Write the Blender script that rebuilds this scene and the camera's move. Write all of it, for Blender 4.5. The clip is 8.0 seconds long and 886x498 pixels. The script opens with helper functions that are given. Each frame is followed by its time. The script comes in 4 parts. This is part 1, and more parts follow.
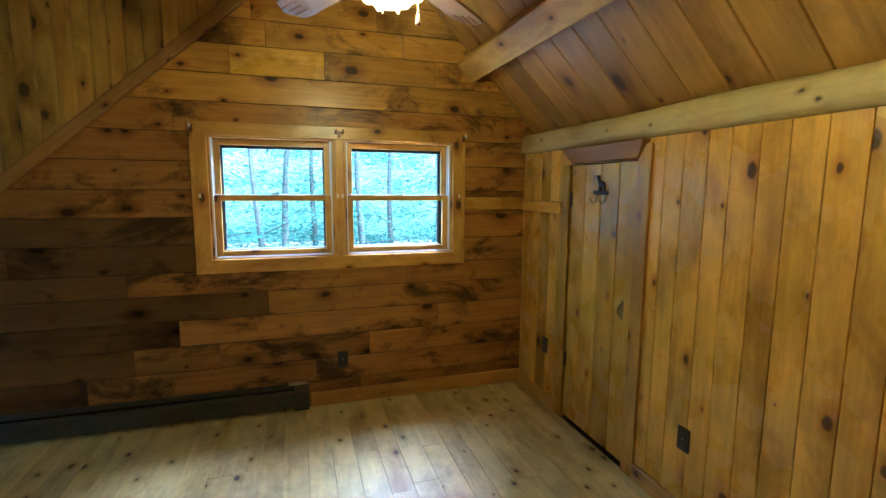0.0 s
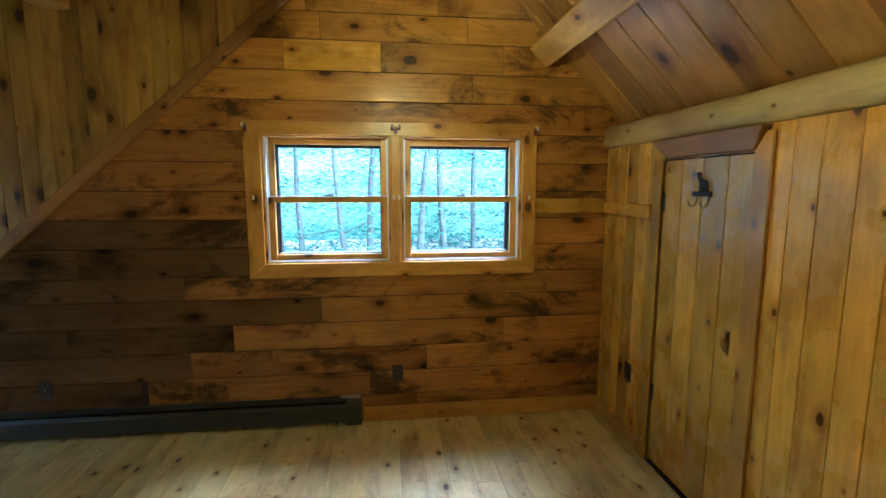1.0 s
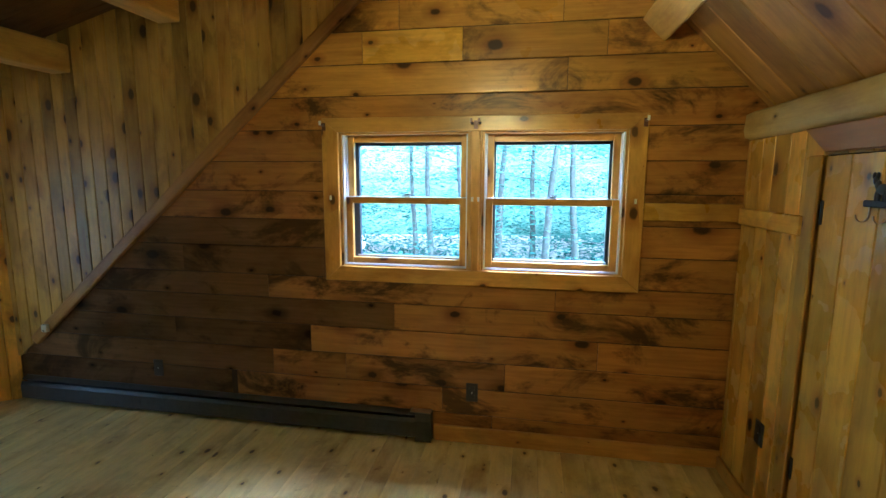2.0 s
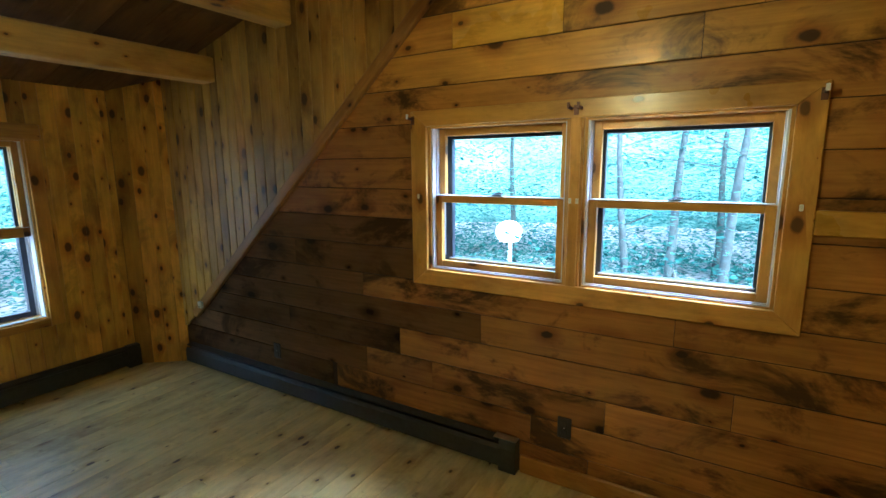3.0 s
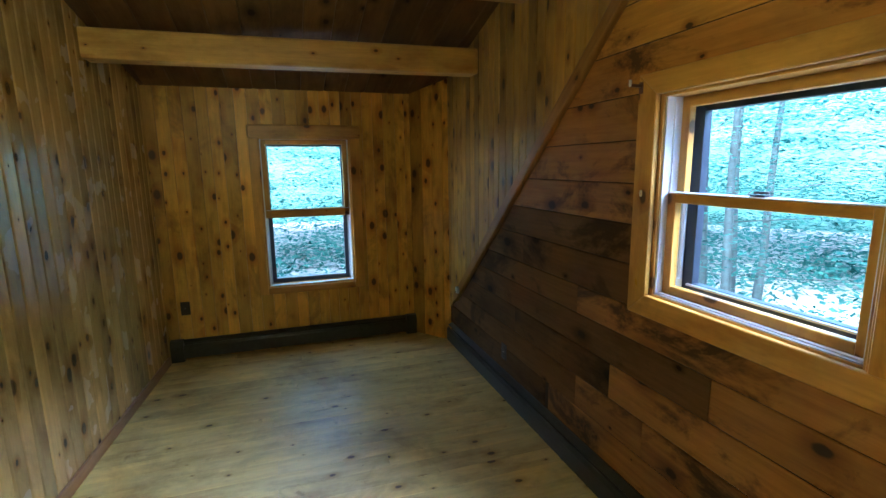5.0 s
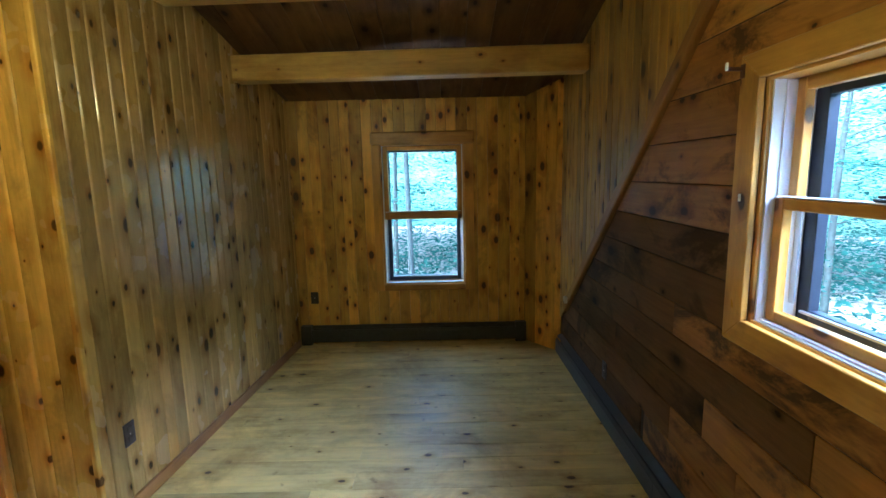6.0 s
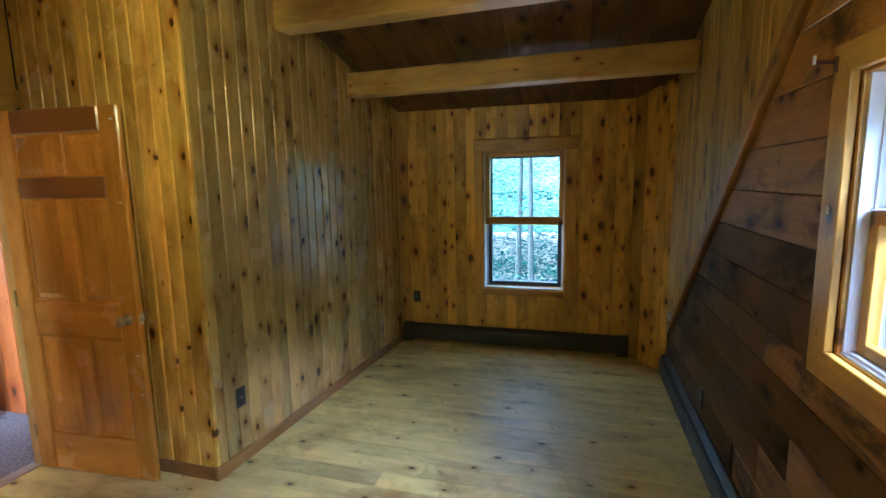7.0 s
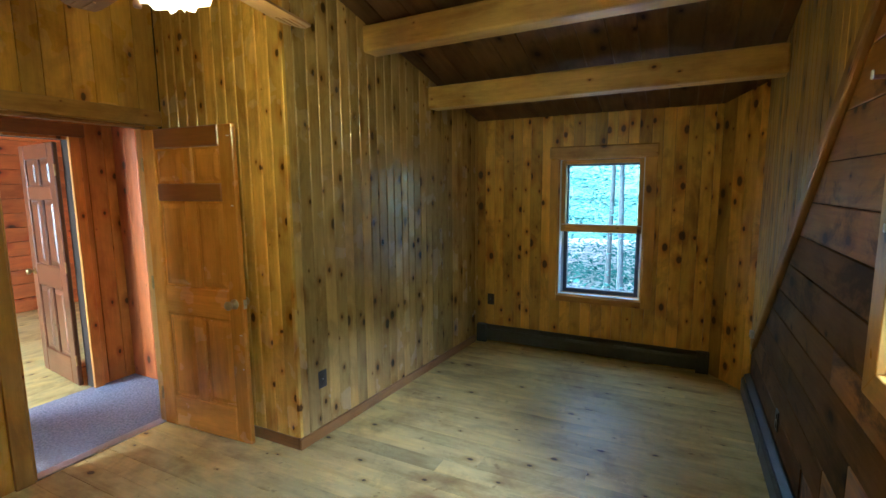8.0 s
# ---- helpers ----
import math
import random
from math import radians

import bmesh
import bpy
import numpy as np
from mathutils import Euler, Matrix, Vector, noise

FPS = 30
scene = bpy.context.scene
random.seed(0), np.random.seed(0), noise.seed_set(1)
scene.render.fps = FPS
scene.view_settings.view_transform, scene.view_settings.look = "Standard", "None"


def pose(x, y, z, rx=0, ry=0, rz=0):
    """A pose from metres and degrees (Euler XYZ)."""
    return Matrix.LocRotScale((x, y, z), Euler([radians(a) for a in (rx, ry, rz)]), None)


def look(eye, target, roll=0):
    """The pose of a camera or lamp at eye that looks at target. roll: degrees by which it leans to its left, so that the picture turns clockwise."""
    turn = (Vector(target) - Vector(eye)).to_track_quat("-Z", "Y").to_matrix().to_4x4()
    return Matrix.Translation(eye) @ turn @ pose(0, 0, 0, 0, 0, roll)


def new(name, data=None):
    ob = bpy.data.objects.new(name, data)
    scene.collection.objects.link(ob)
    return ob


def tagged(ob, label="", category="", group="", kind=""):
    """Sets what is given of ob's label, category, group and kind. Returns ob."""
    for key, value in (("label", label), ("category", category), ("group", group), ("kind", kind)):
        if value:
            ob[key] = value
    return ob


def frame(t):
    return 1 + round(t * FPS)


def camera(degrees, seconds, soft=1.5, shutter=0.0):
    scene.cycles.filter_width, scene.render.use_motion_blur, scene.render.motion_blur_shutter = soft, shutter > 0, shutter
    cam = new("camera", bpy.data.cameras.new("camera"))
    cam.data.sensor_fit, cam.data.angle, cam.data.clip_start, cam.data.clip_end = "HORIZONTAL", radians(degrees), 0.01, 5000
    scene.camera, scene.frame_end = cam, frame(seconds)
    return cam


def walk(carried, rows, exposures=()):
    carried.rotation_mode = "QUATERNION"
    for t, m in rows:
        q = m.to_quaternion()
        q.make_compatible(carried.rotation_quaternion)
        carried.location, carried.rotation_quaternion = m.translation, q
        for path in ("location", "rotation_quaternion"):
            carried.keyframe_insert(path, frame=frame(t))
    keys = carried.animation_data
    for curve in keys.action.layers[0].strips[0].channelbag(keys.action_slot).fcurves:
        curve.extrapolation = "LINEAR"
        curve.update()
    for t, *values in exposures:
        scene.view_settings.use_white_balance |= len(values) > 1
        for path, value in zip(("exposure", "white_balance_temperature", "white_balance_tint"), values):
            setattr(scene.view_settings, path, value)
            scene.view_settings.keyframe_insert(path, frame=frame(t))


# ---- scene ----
cam = camera(86.2, 8.0)
PATH = [
    (0, (0.123, -0.149, 1.573), (0.717, 1.744, 1.314), 0.4),
    (0.5, (0.21, 0.005, 1.571), (0.662, 1.936, 1.314), 0.1),
    (1, (0.361, 0.158, 1.587), (0.598, 2.126, 1.319), 0.1),
    (1.5, (0.531, 0.304, 1.591), (0.502, 2.285, 1.321), 0.3),
    (3, (1.042, 0.956, 1.672), (0.038, 2.652, 1.33), -0.4),
    (3.5, (1.122, 1.191, 1.652), (-0.168, 2.682, 1.317), -0.6),
    (4, (1.194, 1.399, 1.654), (-0.343, 2.631, 1.309), -0.8),
    (4.5, (1.177, 1.632, 1.644), (-0.561, 2.558, 1.294), -0.8),
    (5, (1.146, 1.827, 1.632), (-0.726, 2.441, 1.284), -0.8),
    (6.5, (1.185, 2.356, 1.609), (-0.772, 2.069, 1.313), -1.3),
    (7, (1.203, 2.494, 1.612), (-0.701, 1.952, 1.328), -1.0),
    (7.5, (1.253, 2.617, 1.622), (-0.576, 1.859, 1.345), -0.7),
    (8, (1.318, 2.682, 1.638), (-0.453, 1.792, 1.374), -0.5),
]
EXPOSURE = 4.95
walk(cam, [(t, look(eye, target, roll)) for t, eye, target, roll in PATH],
     exposures=[(0.0, EXPOSURE + 0.06, 5150, -3), (1.5, EXPOSURE + 0.06, 5150, -3), (3.0, EXPOSURE - 0.07, 5150, -3), (5.0, EXPOSURE - 0.25, 5150, -3), (6.5, EXPOSURE - 0.18, 5150, -3), (8.0, EXPOSURE - 0.16, 5150, -3)])

# ---- light ----
world = bpy.data.worlds.new("sky")
scene.world = world
world.use_nodes = True
wn = world.node_tree
sky = wn.nodes.new("ShaderNodeTexSky")
sky.sky_type = 'NISHITA'
sky.sun_disc = False
sky.dust_density = 3.0
sky.sun_elevation = radians(48)
sky.sun_rotation = radians(139)
wn.nodes["Background"].inputs["Strength"].default_value = 0.13
wn.links.new(sky.outputs[0], wn.nodes["Background"].inputs["Color"])
sun = new("sun", bpy.data.lights.new("sun", 'SUN'))
sun.data.energy = 0.65
sun.data.angle = radians(30)
sun.data.color = (1.0, 0.98, 0.95)
sun.matrix_basis = look((0, 0, 30), (-15, 17, 0))
bulb = new("fan_bulb", bpy.data.lights.new("fan_bulb", 'POINT'))
bulb.data.energy = 2.1
bulb.data.color = (1.0, 0.85, 0.37)
bulb.data.shadow_soft_size = 0.035
bulb.location = (0.43, 1.40, 2.188)

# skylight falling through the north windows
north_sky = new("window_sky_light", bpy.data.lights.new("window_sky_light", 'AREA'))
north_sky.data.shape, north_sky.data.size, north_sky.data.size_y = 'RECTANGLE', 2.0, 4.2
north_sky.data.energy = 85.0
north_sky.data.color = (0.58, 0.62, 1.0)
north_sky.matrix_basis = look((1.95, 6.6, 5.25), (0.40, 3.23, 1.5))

# skylight falling through the far room's window
far_sky = new("far_window_light", bpy.data.lights.new("far_window_light", 'AREA'))
far_sky.data.shape, far_sky.data.size, far_sky.data.size_y = 'RECTANGLE', 2.0, 1.3
far_sky.data.energy = 8.0
far_sky.data.color = (0.62, 0.80, 1.0)
far_sky.matrix_basis = look((2.40, -3.25, 1.4), (-1.0, -3.0, 0.3))

# ---- plan ----
XW, XE, YN, YS, YD, XC = -3.248, 1.842, 3.23, 0.625, -0.50, -0.77
YSW = 0.80                       # the partition runs slightly askew: its y at the west wall
EX, EZ = 1.925, 1.99             # foot of the steep ceiling
RIDGE_X, RIDGE_Z = 0.594, 3.321
E_SLOPE, W_SLOPE, D_SLOPE = 1.0, 0.27, 0.885
def z_east(x): return EZ + E_SLOPE * (EX - x)
def z_west(x): return 2.283 + W_SLOPE * (x - XW)
def z_roof(x): return min(z_east(x), z_west(x))
def z_diag(x): return 0.561 + D_SLOPE * (x + 2.62)

# ---- materials ----
def nodes_of(name, rough=0.5, metal=0.0):
    m = bpy.data.materials.new(name)
    m.use_nodes = True
    nt = m.node_tree
    b = nt.nodes["Principled BSDF"]
    b.inputs["Roughness"].default_value = rough
    b.inputs["Metallic"].default_value = metal
    return m, nt, b

def add(nt, kind, **inputs):
    n = nt.nodes.new(kind)
    for k, v in inputs.items():
        n.inputs[k.replace("_", " ")].default_value = v
    return n

def math_node(nt, op, a, b=None, clamp=False):
    n = nt.nodes.new("ShaderNodeMath")
    n.operation = op
    n.use_clamp = clamp
    for i, v in enumerate((a, b)):
        if v is None: continue
        if isinstance(v, (int, float)): n.inputs[i].default_value = v
        else: nt.links.new(v, n.inputs[i])
    return n.outputs[0]

def ramp(nt, fac, stops):
    r = nt.nodes.new("ShaderNodeValToRGB")
    e = r.color_ramp.elements
    while len(e) < len(stops): e.new(0.5)
    for el, (p, c) in zip(e, stops):
        el.position, el.color = p, (*c, 1)
    nt.links.new(fac, r.inputs[0])
    return r.outputs[0]

def mix(nt, fac, a, b, how='MIX'):
    n = nt.nodes.new("ShaderNodeMix")
    n.data_type, n.blend_type = 'RGBA', how
    for i, v in ((0, fac), (6, a), (7, b)):
        if isinstance(v, (int, float)): n.inputs[i].default_value = v
        elif isinstance(v, tuple): n.inputs[i].default_value = (*v, 1)
        else: nt.links.new(v, n.inputs[i])
    return n.outputs[2]

def pine(name, light, mid, dark, rough=0.42, knots=0.055, stain=0.0, island=False, tone=0.35, bump=0.12, knot_scale=3.2, coat=0.0, grain=0.20, spec=0.5, blotch=0.0):
    """Varnished pine with grain along local z, knots, board-to-board tone and blotches."""
    m, nt, b = nodes_of(name, rough)
    L = nt.links.new
    tc = nt.nodes.new("ShaderNodeTexCoord")
    if island:
        rnd = nt.nodes.new("ShaderNodeNewGeometry").outputs["Random Per Island"]
    else:
        rnd = nt.nodes.new("ShaderNodeObjectInfo").outputs["Random"]
    off = nt.nodes.new("ShaderNodeVectorMath"); off.operation = 'MULTIPLY_ADD'
    comb = nt.nodes.new("ShaderNodeCombineXYZ")
    for i in range(3): L(rnd, comb.inputs[i])
    L(comb.outputs[0], off.inputs[0]); off.inputs[1].default_value = (37.1, 53.7, 91.3); L(tc.outputs["Object"], off.inputs[2])
    p = off.outputs[0]
    def scaled(v):
        n = nt.nodes.new("ShaderNodeVectorMath"); n.operation = 'MULTIPLY'
        L(p, n.inputs[0]); n.inputs[1].default_value = v
        return n.outputs[0]
    g = add(nt, "ShaderNodeTexNoise", Scale=7.0, Detail=5.0, Roughness=0.6, Distortion=1.2)
    L(scaled((1, 1, 0.09)), g.inputs["Vector"])
    fine = add(nt, "ShaderNodeTexNoise", Scale=60.0, Detail=3.0, Roughness=0.6)
    L(scaled((1, 1, 0.04)), fine.inputs["Vector"])
    base = ramp(nt, g.outputs["Fac"], [(0.25, mid), (0.5, light), (0.75, mid)])
    base = mix(nt, grain, base, ramp(nt, fine.outputs["Fac"], [(0.3, dark), (0.62, light)]), 'MIX')
    # knots: dark heart, softer ring
    heart = None
    if knots:
        k = add(nt, "ShaderNodeTexVoronoi", Scale=knot_scale); k.feature = 'F1'
        k.voronoi_dimensions = '2D'
        face = nt.nodes.new("ShaderNodeSeparateXYZ"); L(scaled((1, 1, 0.62)), face.inputs[0])
        flat = nt.nodes.new("ShaderNodeCombineXYZ"); L(math_node(nt, 'ADD', face.outputs["X"], face.outputs["Y"]), flat.inputs["X"]); L(face.outputs["Z"], flat.inputs["Y"])
        L(flat.outputs[0], k.inputs["Vector"])
        sep = nt.nodes.new("ShaderNodeSeparateColor"); L(k.outputs["Color"], sep.inputs[0])
        kn = add(nt, "ShaderNodeTexNoise", Scale=30.0, Detail=2.0); L(p, kn.inputs["Vector"])
        d = math_node(nt, 'ADD', k.outputs["Distance"], math_node(nt, 'MULTIPLY', math_node(nt, 'SUBTRACT', kn.outputs["Fac"], 0.5), 0.045))
        size = math_node(nt, 'MULTIPLY', math_node(nt, 'POWER', sep.outputs[0], 1.9), knots * 2.2)
        size = math_node(nt, 'ADD', size, 0.004)
        heart = math_node(nt, 'MULTIPLY', math_node(nt, 'SUBTRACT', 1.0, math_node(nt, 'DIVIDE', d, size)), 3.0, True)
        ring = math_node(nt, 'SUBTRACT', 1.0, math_node(nt, 'DIVIDE', d, math_node(nt, 'MULTIPLY', size, 3.0)), True)
        base = mix(nt, math_node(nt, 'MULTIPLY', ring, 0.9), base, mid, 'MULTIPLY')
        base = mix(nt, math_node(nt, 'MULTIPLY', heart, 0.93), base, tuple(c * 0.30 for c in dark))
    # tone from board to board
    t = ramp(nt, rnd, [(0.0, tuple(1 - tone for _ in range(3))), (0.5, (1, 1, 1)), (1.0, (1 + tone * 0.45, 1 + tone * 0.32, 1 + tone * 0.15))])
    base = mix(nt, 1.0, base, t, 'MULTIPLY')
    mo = add(nt, "ShaderNodeTexNoise", Scale=5.0, Detail=5.0, Roughness=0.65); L(scaled((1, 1, 0.35)), mo.inputs["Vector"])
    base = mix(nt, 1.0, base, ramp(nt, mo.outputs["Fac"], [(0.30, (0.70, 0.60, 0.44)), (0.47, (1.0, 1.0, 0.97)), (0.68, (1.28, 1.26, 1.12))]), 'MULTIPLY')
    if stain:
        s = add(nt, "ShaderNodeTexNoise", Scale=3.4, Detail=6.0, Roughness=0.7, Distortion=0.6); L(scaled((1, 1, 0.55)), s.inputs["Vector"])
        base = mix(nt, math_node(nt, 'MULTIPLY', ramp(nt, s.outputs["Fac"], [(0.515, (0, 0, 0)), (0.63, (1, 1, 1))]), stain), base, tuple(c * 0.30 for c in dark))
    if blotch:
        at = nt.nodes.new("ShaderNodeNewGeometry").outputs["Position"]
        w1 = add(nt, "ShaderNodeTexNoise", Scale=1.7, Detail=7.0, Roughness=0.68, Distortion=0.4); L(at, w1.inputs["Vector"])
        w2 = add(nt, "ShaderNodeTexNoise", Scale=11.0, Detail=4.0, Roughness=0.6); L(at, w2.inputs["Vector"])
        base = mix(nt, math_node(nt, 'MULTIPLY', ramp(nt, w1.outputs["Fac"], [(0.50, (0, 0, 0)), (0.66, (1, 1, 1))]), blotch), base, (0.62, 0.54, 0.44), 'MULTIPLY')
        base = mix(nt, math_node(nt, 'MULTIPLY', ramp(nt, w2.outputs["Fac"], [(0.64, (0, 0, 0)), (0.72, (1, 1, 1))]), blotch * 0.7), base, (0.40, 0.31, 0.22), 'MULTIPLY')
    L(base, b.inputs["Base Color"])
    r2 = add(nt, "ShaderNodeTexNoise", Scale=4.0, Detail=3.0); L(p, r2.inputs["Vector"])
    L(math_node(nt, 'ADD', math_node(nt, 'MULTIPLY', r2.outputs["Fac"], 0.22), rough - 0.11), b.inputs["Roughness"])
    b.inputs["Specular IOR Level"].default_value = spec
    if coat:
        b.inputs["Coat Weight"].default_value = coat
        b.inputs["Coat Roughness"].default_value = 0.22
    bp = add(nt, "ShaderNodeBump", Strength=bump, Distance=0.004)
    L(math_node(nt, 'ADD', fine.outputs["Fac"], math_node(nt, 'MULTIPLY', heart, 0.6)) if knots else fine.outputs["Fac"], bp.inputs["Height"])
    L(bp.outputs[0], b.inputs["Normal"])
    return m

def plain(name, colour, rough=0.5, metal=0.0, vary=0.2, scale=12.0, bump=0.05):
    m, nt, b = nodes_of(name, rough, metal)
    tc = nt.nodes.new("ShaderNodeTexCoord")
    n = add(nt, "ShaderNodeTexNoise", Scale=scale, Detail=5.0, Roughness=0.6)
    nt.links.new(tc.outputs["Object"], n.inputs["Vector"])
    nt.links.new(ramp(nt, n.outputs["Fac"], [(0.3, tuple(c * (1 - vary) for c in colour)), (0.7, tuple(min(1, c * (1 + vary)) for c in colour))]), b.inputs["Base Color"])
    nt.links.new(math_node(nt, 'ADD', math_node(nt, 'MULTIPLY', n.outputs["Fac"], 0.2), rough - 0.1), b.inputs["Roughness"])
    bp = add(nt, "ShaderNodeBump", Strength=bump, Distance=0.003)
    nt.links.new(n.outputs["Fac"], bp.inputs["Height"])
    nt.links.new(bp.outputs[0], b.inputs["Normal"])
    return m

# one log pine in four tones; the wall's light gradient is put into their colour
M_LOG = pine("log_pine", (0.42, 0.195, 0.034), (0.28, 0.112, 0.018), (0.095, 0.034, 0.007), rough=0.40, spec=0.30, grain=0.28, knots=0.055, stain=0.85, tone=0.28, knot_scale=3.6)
M_LOGLIT = pine("log_pine_lit", (0.53, 0.268, 0.042), (0.38, 0.165, 0.025), (0.13, 0.047, 0.008), rough=0.32, spec=0.4, grain=0.28, knots=0.06, stain=0.75, tone=0.30, knot_scale=3.6, coat=0.35)
M_LOGMID = pine("log_pine_half_shaded", (0.33, 0.155, 0.033), (0.22, 0.092, 0.018), (0.078, 0.030, 0.008), rough=0.5, spec=0.22, grain=0.28, knots=0.055, stain=0.85, tone=0.25, knot_scale=3.6)
M_LOGSHADED = pine("log_pine_shaded", (0.150, 0.078, 0.028), (0.105, 0.050, 0.016), (0.045, 0.020, 0.007), spec=0.12, rough=0.66, knots=0.055, stain=0.70, tone=0.25, knot_scale=3.6, grain=0.28)
M_EAST = pine("board_pine_gold", (0.66, 0.37, 0.048), (0.52, 0.262, 0.030), (0.21, 0.088, 0.012), rough=0.28, knots=0.045, tone=0.38, knot_scale=4.0, stain=0.28)
M_WEST = pine("board_pine_knotty", (0.72, 0.42, 0.062), (0.59, 0.30, 0.038), (0.18, 0.075, 0.014), rough=0.34, knots=0.100, tone=0.38, knot_scale=7.0, stain=0.42)
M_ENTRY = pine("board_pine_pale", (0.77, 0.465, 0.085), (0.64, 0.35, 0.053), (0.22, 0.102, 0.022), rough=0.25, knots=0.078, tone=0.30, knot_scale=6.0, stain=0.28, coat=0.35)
M_CHEEK = pine("board_pine_olive", (0.50, 0.31, 0.058), (0.40, 0.22, 0.036), (0.13, 0.058, 0.012), rough=0.36, knots=0.09, tone=0.36, knot_scale=6.0, stain=0.35)
M_OLDTRIM = pine("old_trim_pine", (0.36, 0.185, 0.042), (0.27, 0.125, 0.026), (0.12, 0.050, 0.010), rough=0.42, knots=0.03, tone=0.1, stain=0.3)
# the entry wall's pine, greyed and darkened to paint in the partition's dimmer light
M_SOUTH = pine("board_pine_shaded", (0.52, 0.340, 0.110), (0.43, 0.26, 0.072), (0.15, 0.080, 0.024), rough=0.25, knots=0.078, tone=0.30, knot_scale=6.0, stain=0.28, coat=0.35)
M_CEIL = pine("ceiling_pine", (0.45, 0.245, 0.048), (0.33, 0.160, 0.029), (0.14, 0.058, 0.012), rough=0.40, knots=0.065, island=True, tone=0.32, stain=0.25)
# ceiling pine again, darkened for the beams' shade over the dormer
M_CEILSHADED = pine("ceiling_pine_shaded", (0.19, 0.100, 0.034), (0.13, 0.064, 0.020), (0.065, 0.028, 0.009), rough=0.62, spec=0.2, knots=0.05, island=True, tone=0.30, stain=0.3)
M_BEAM = pine("beam_pine", (0.64, 0.40, 0.090), (0.53, 0.300, 0.060), (0.26, 0.122, 0.026), rough=0.48, knots=0.045, tone=0.12, knot_scale=4.0, stain=0.15)
M_PLATE = pine("hewn_pine", (0.56, 0.42, 0.160), (0.44, 0.310, 0.105), (0.24, 0.145, 0.045), rough=0.55, knots=0.04, tone=0.1, bump=0.5, stain=0.2)
M_TRIM = pine("trim_pine", (0.58, 0.310, 0.054), (0.46, 0.222, 0.034), (0.20, 0.082, 0.013), rough=0.32, knots=0.060, tone=0.18, knot_scale=5.0, stain=0.25)
M_DOOR = pine("door_pine", (0.68, 0.305, 0.040), (0.57, 0.232, 0.028), (0.30, 0.108, 0.014), rough=0.25, knots=0.0, tone=0.20, coat=0.3)
M_DOORRAIL = pine("door_pine_rail", (0.32, 0.125, 0.024), (0.25, 0.088, 0.016), (0.15, 0.050, 0.009), rough=0.32, knots=0.0, tone=0.1, coat=0.3)
M_DOORDARK = pine("door_pine_dark", (0.14, 0.050, 0.020), (0.105, 0.036, 0.014), (0.06, 0.020, 0.008), rough=0.32, knots=0.0, tone=0.2, coat=0.3)
M_RED = pine("hall_pine_red", (0.56, 0.155, 0.034), (0.45, 0.110, 0.022), (0.19, 0.05, 0.011), rough=0.42, knots=0.06, tone=0.25, stain=0.15, knot_scale=5.0)
M_HALL = pine("hall_pine_orange", (0.68, 0.30, 0.056), (0.55, 0.215, 0.036), (0.24, 0.085, 0.016), rough=0.36, knots=0.05, tone=0.22, stain=0.15, knot_scale=5.0)
M_FLOOR = pine("floor_pine", (0.69, 0.555, 0.212), (0.58, 0.435, 0.148), (0.26, 0.168, 0.050), rough=0.46, spec=0.35, knots=0.040, tone=0.08, knot_scale=5.0, bump=0.06, grain=0.12, coat=0.0, stain=0.24, blotch=0.85)
M_DARKTRIM = pine("dark_trim", (0.30, 0.140, 0.030), (0.22, 0.092, 0.020), (0.10, 0.042, 0.010), rough=0.42, knots=0.03, tone=0.1)
M_GAP = plain("gap_dark", (0.035, 0.018, 0.008), 0.9)
M_HEATER = plain("heater_enamel", (0.040, 0.043, 0.036), 0.42, 0.0, 0.25, 30)
M_HEATDARK = plain("heater_slot", (0.012, 0.012, 0.011), 0.6)
M_METAL = plain("bright_metal", (0.62, 0.60, 0.56), 0.35, 1.0, 0.1)
M_BRASS = plain("aged_brass", (0.42, 0.31, 0.15), 0.33, 1.0, 0.2)
M_BLACK = plain("black_iron", (0.015, 0.014, 0.014), 0.5, 0.0, 0.3)
M_OUTLET = plain("outlet_brown", (0.030, 0.022, 0.018), 0.4)
M_SLOT = plain("outlet_slot", (0.006, 0.005, 0.005), 0.6)
M_WHITE = plain("white_vinyl", (0.72, 0.73, 0.74), 0.4, 0.0, 0.05)
M_STORM = plain("storm_frame", (0.030, 0.036, 0.055), 0.4, 0.0, 0.2)
M_ALU = plain("aluminium", (0.55, 0.58, 0.62), 0.38, 0.9, 0.1)
M_NAIL = plain("pale_nail", (0.75, 0.72, 0.66), 0.4)
M_CARPET = plain("carpet_grey_blue", (0.27, 0.28, 0.34), 0.95, 0.0, 0.55, 70, 0.8)
M_GLASS, _nt, _b = nodes_of("window_glass", 0.02)
_b.inputs["Transmission Weight"].default_value = 1.0
_b.inputs["IOR"].default_value = 1.01
_b.inputs["Base Color"].default_value = (0.98, 1.0, 1.0, 1)

# ---- building helpers ----
WORLD = {}

def thing(name, x, y, z, label="", category="", group="", kind=""):
    ob = new(name)
    ob.empty_display_size = 0.1
    ob.matrix_basis = pose(x, y, z)
    WORLD[ob] = pose(x, y, z)
    return tagged(ob, label, category, group, kind)

def link(name, me, m, mat, parent=None, label=""):
    if mat and not me.materials: me.materials.append(mat)
    ob = new(name, me)
    WORLD[ob] = m.copy()
    if parent is not None:
        ob.parent = parent
        ob.matrix_basis = WORLD[parent].inverted() @ m
    else:
        ob.matrix_basis = m
    if label: ob["label"] = label
    return ob

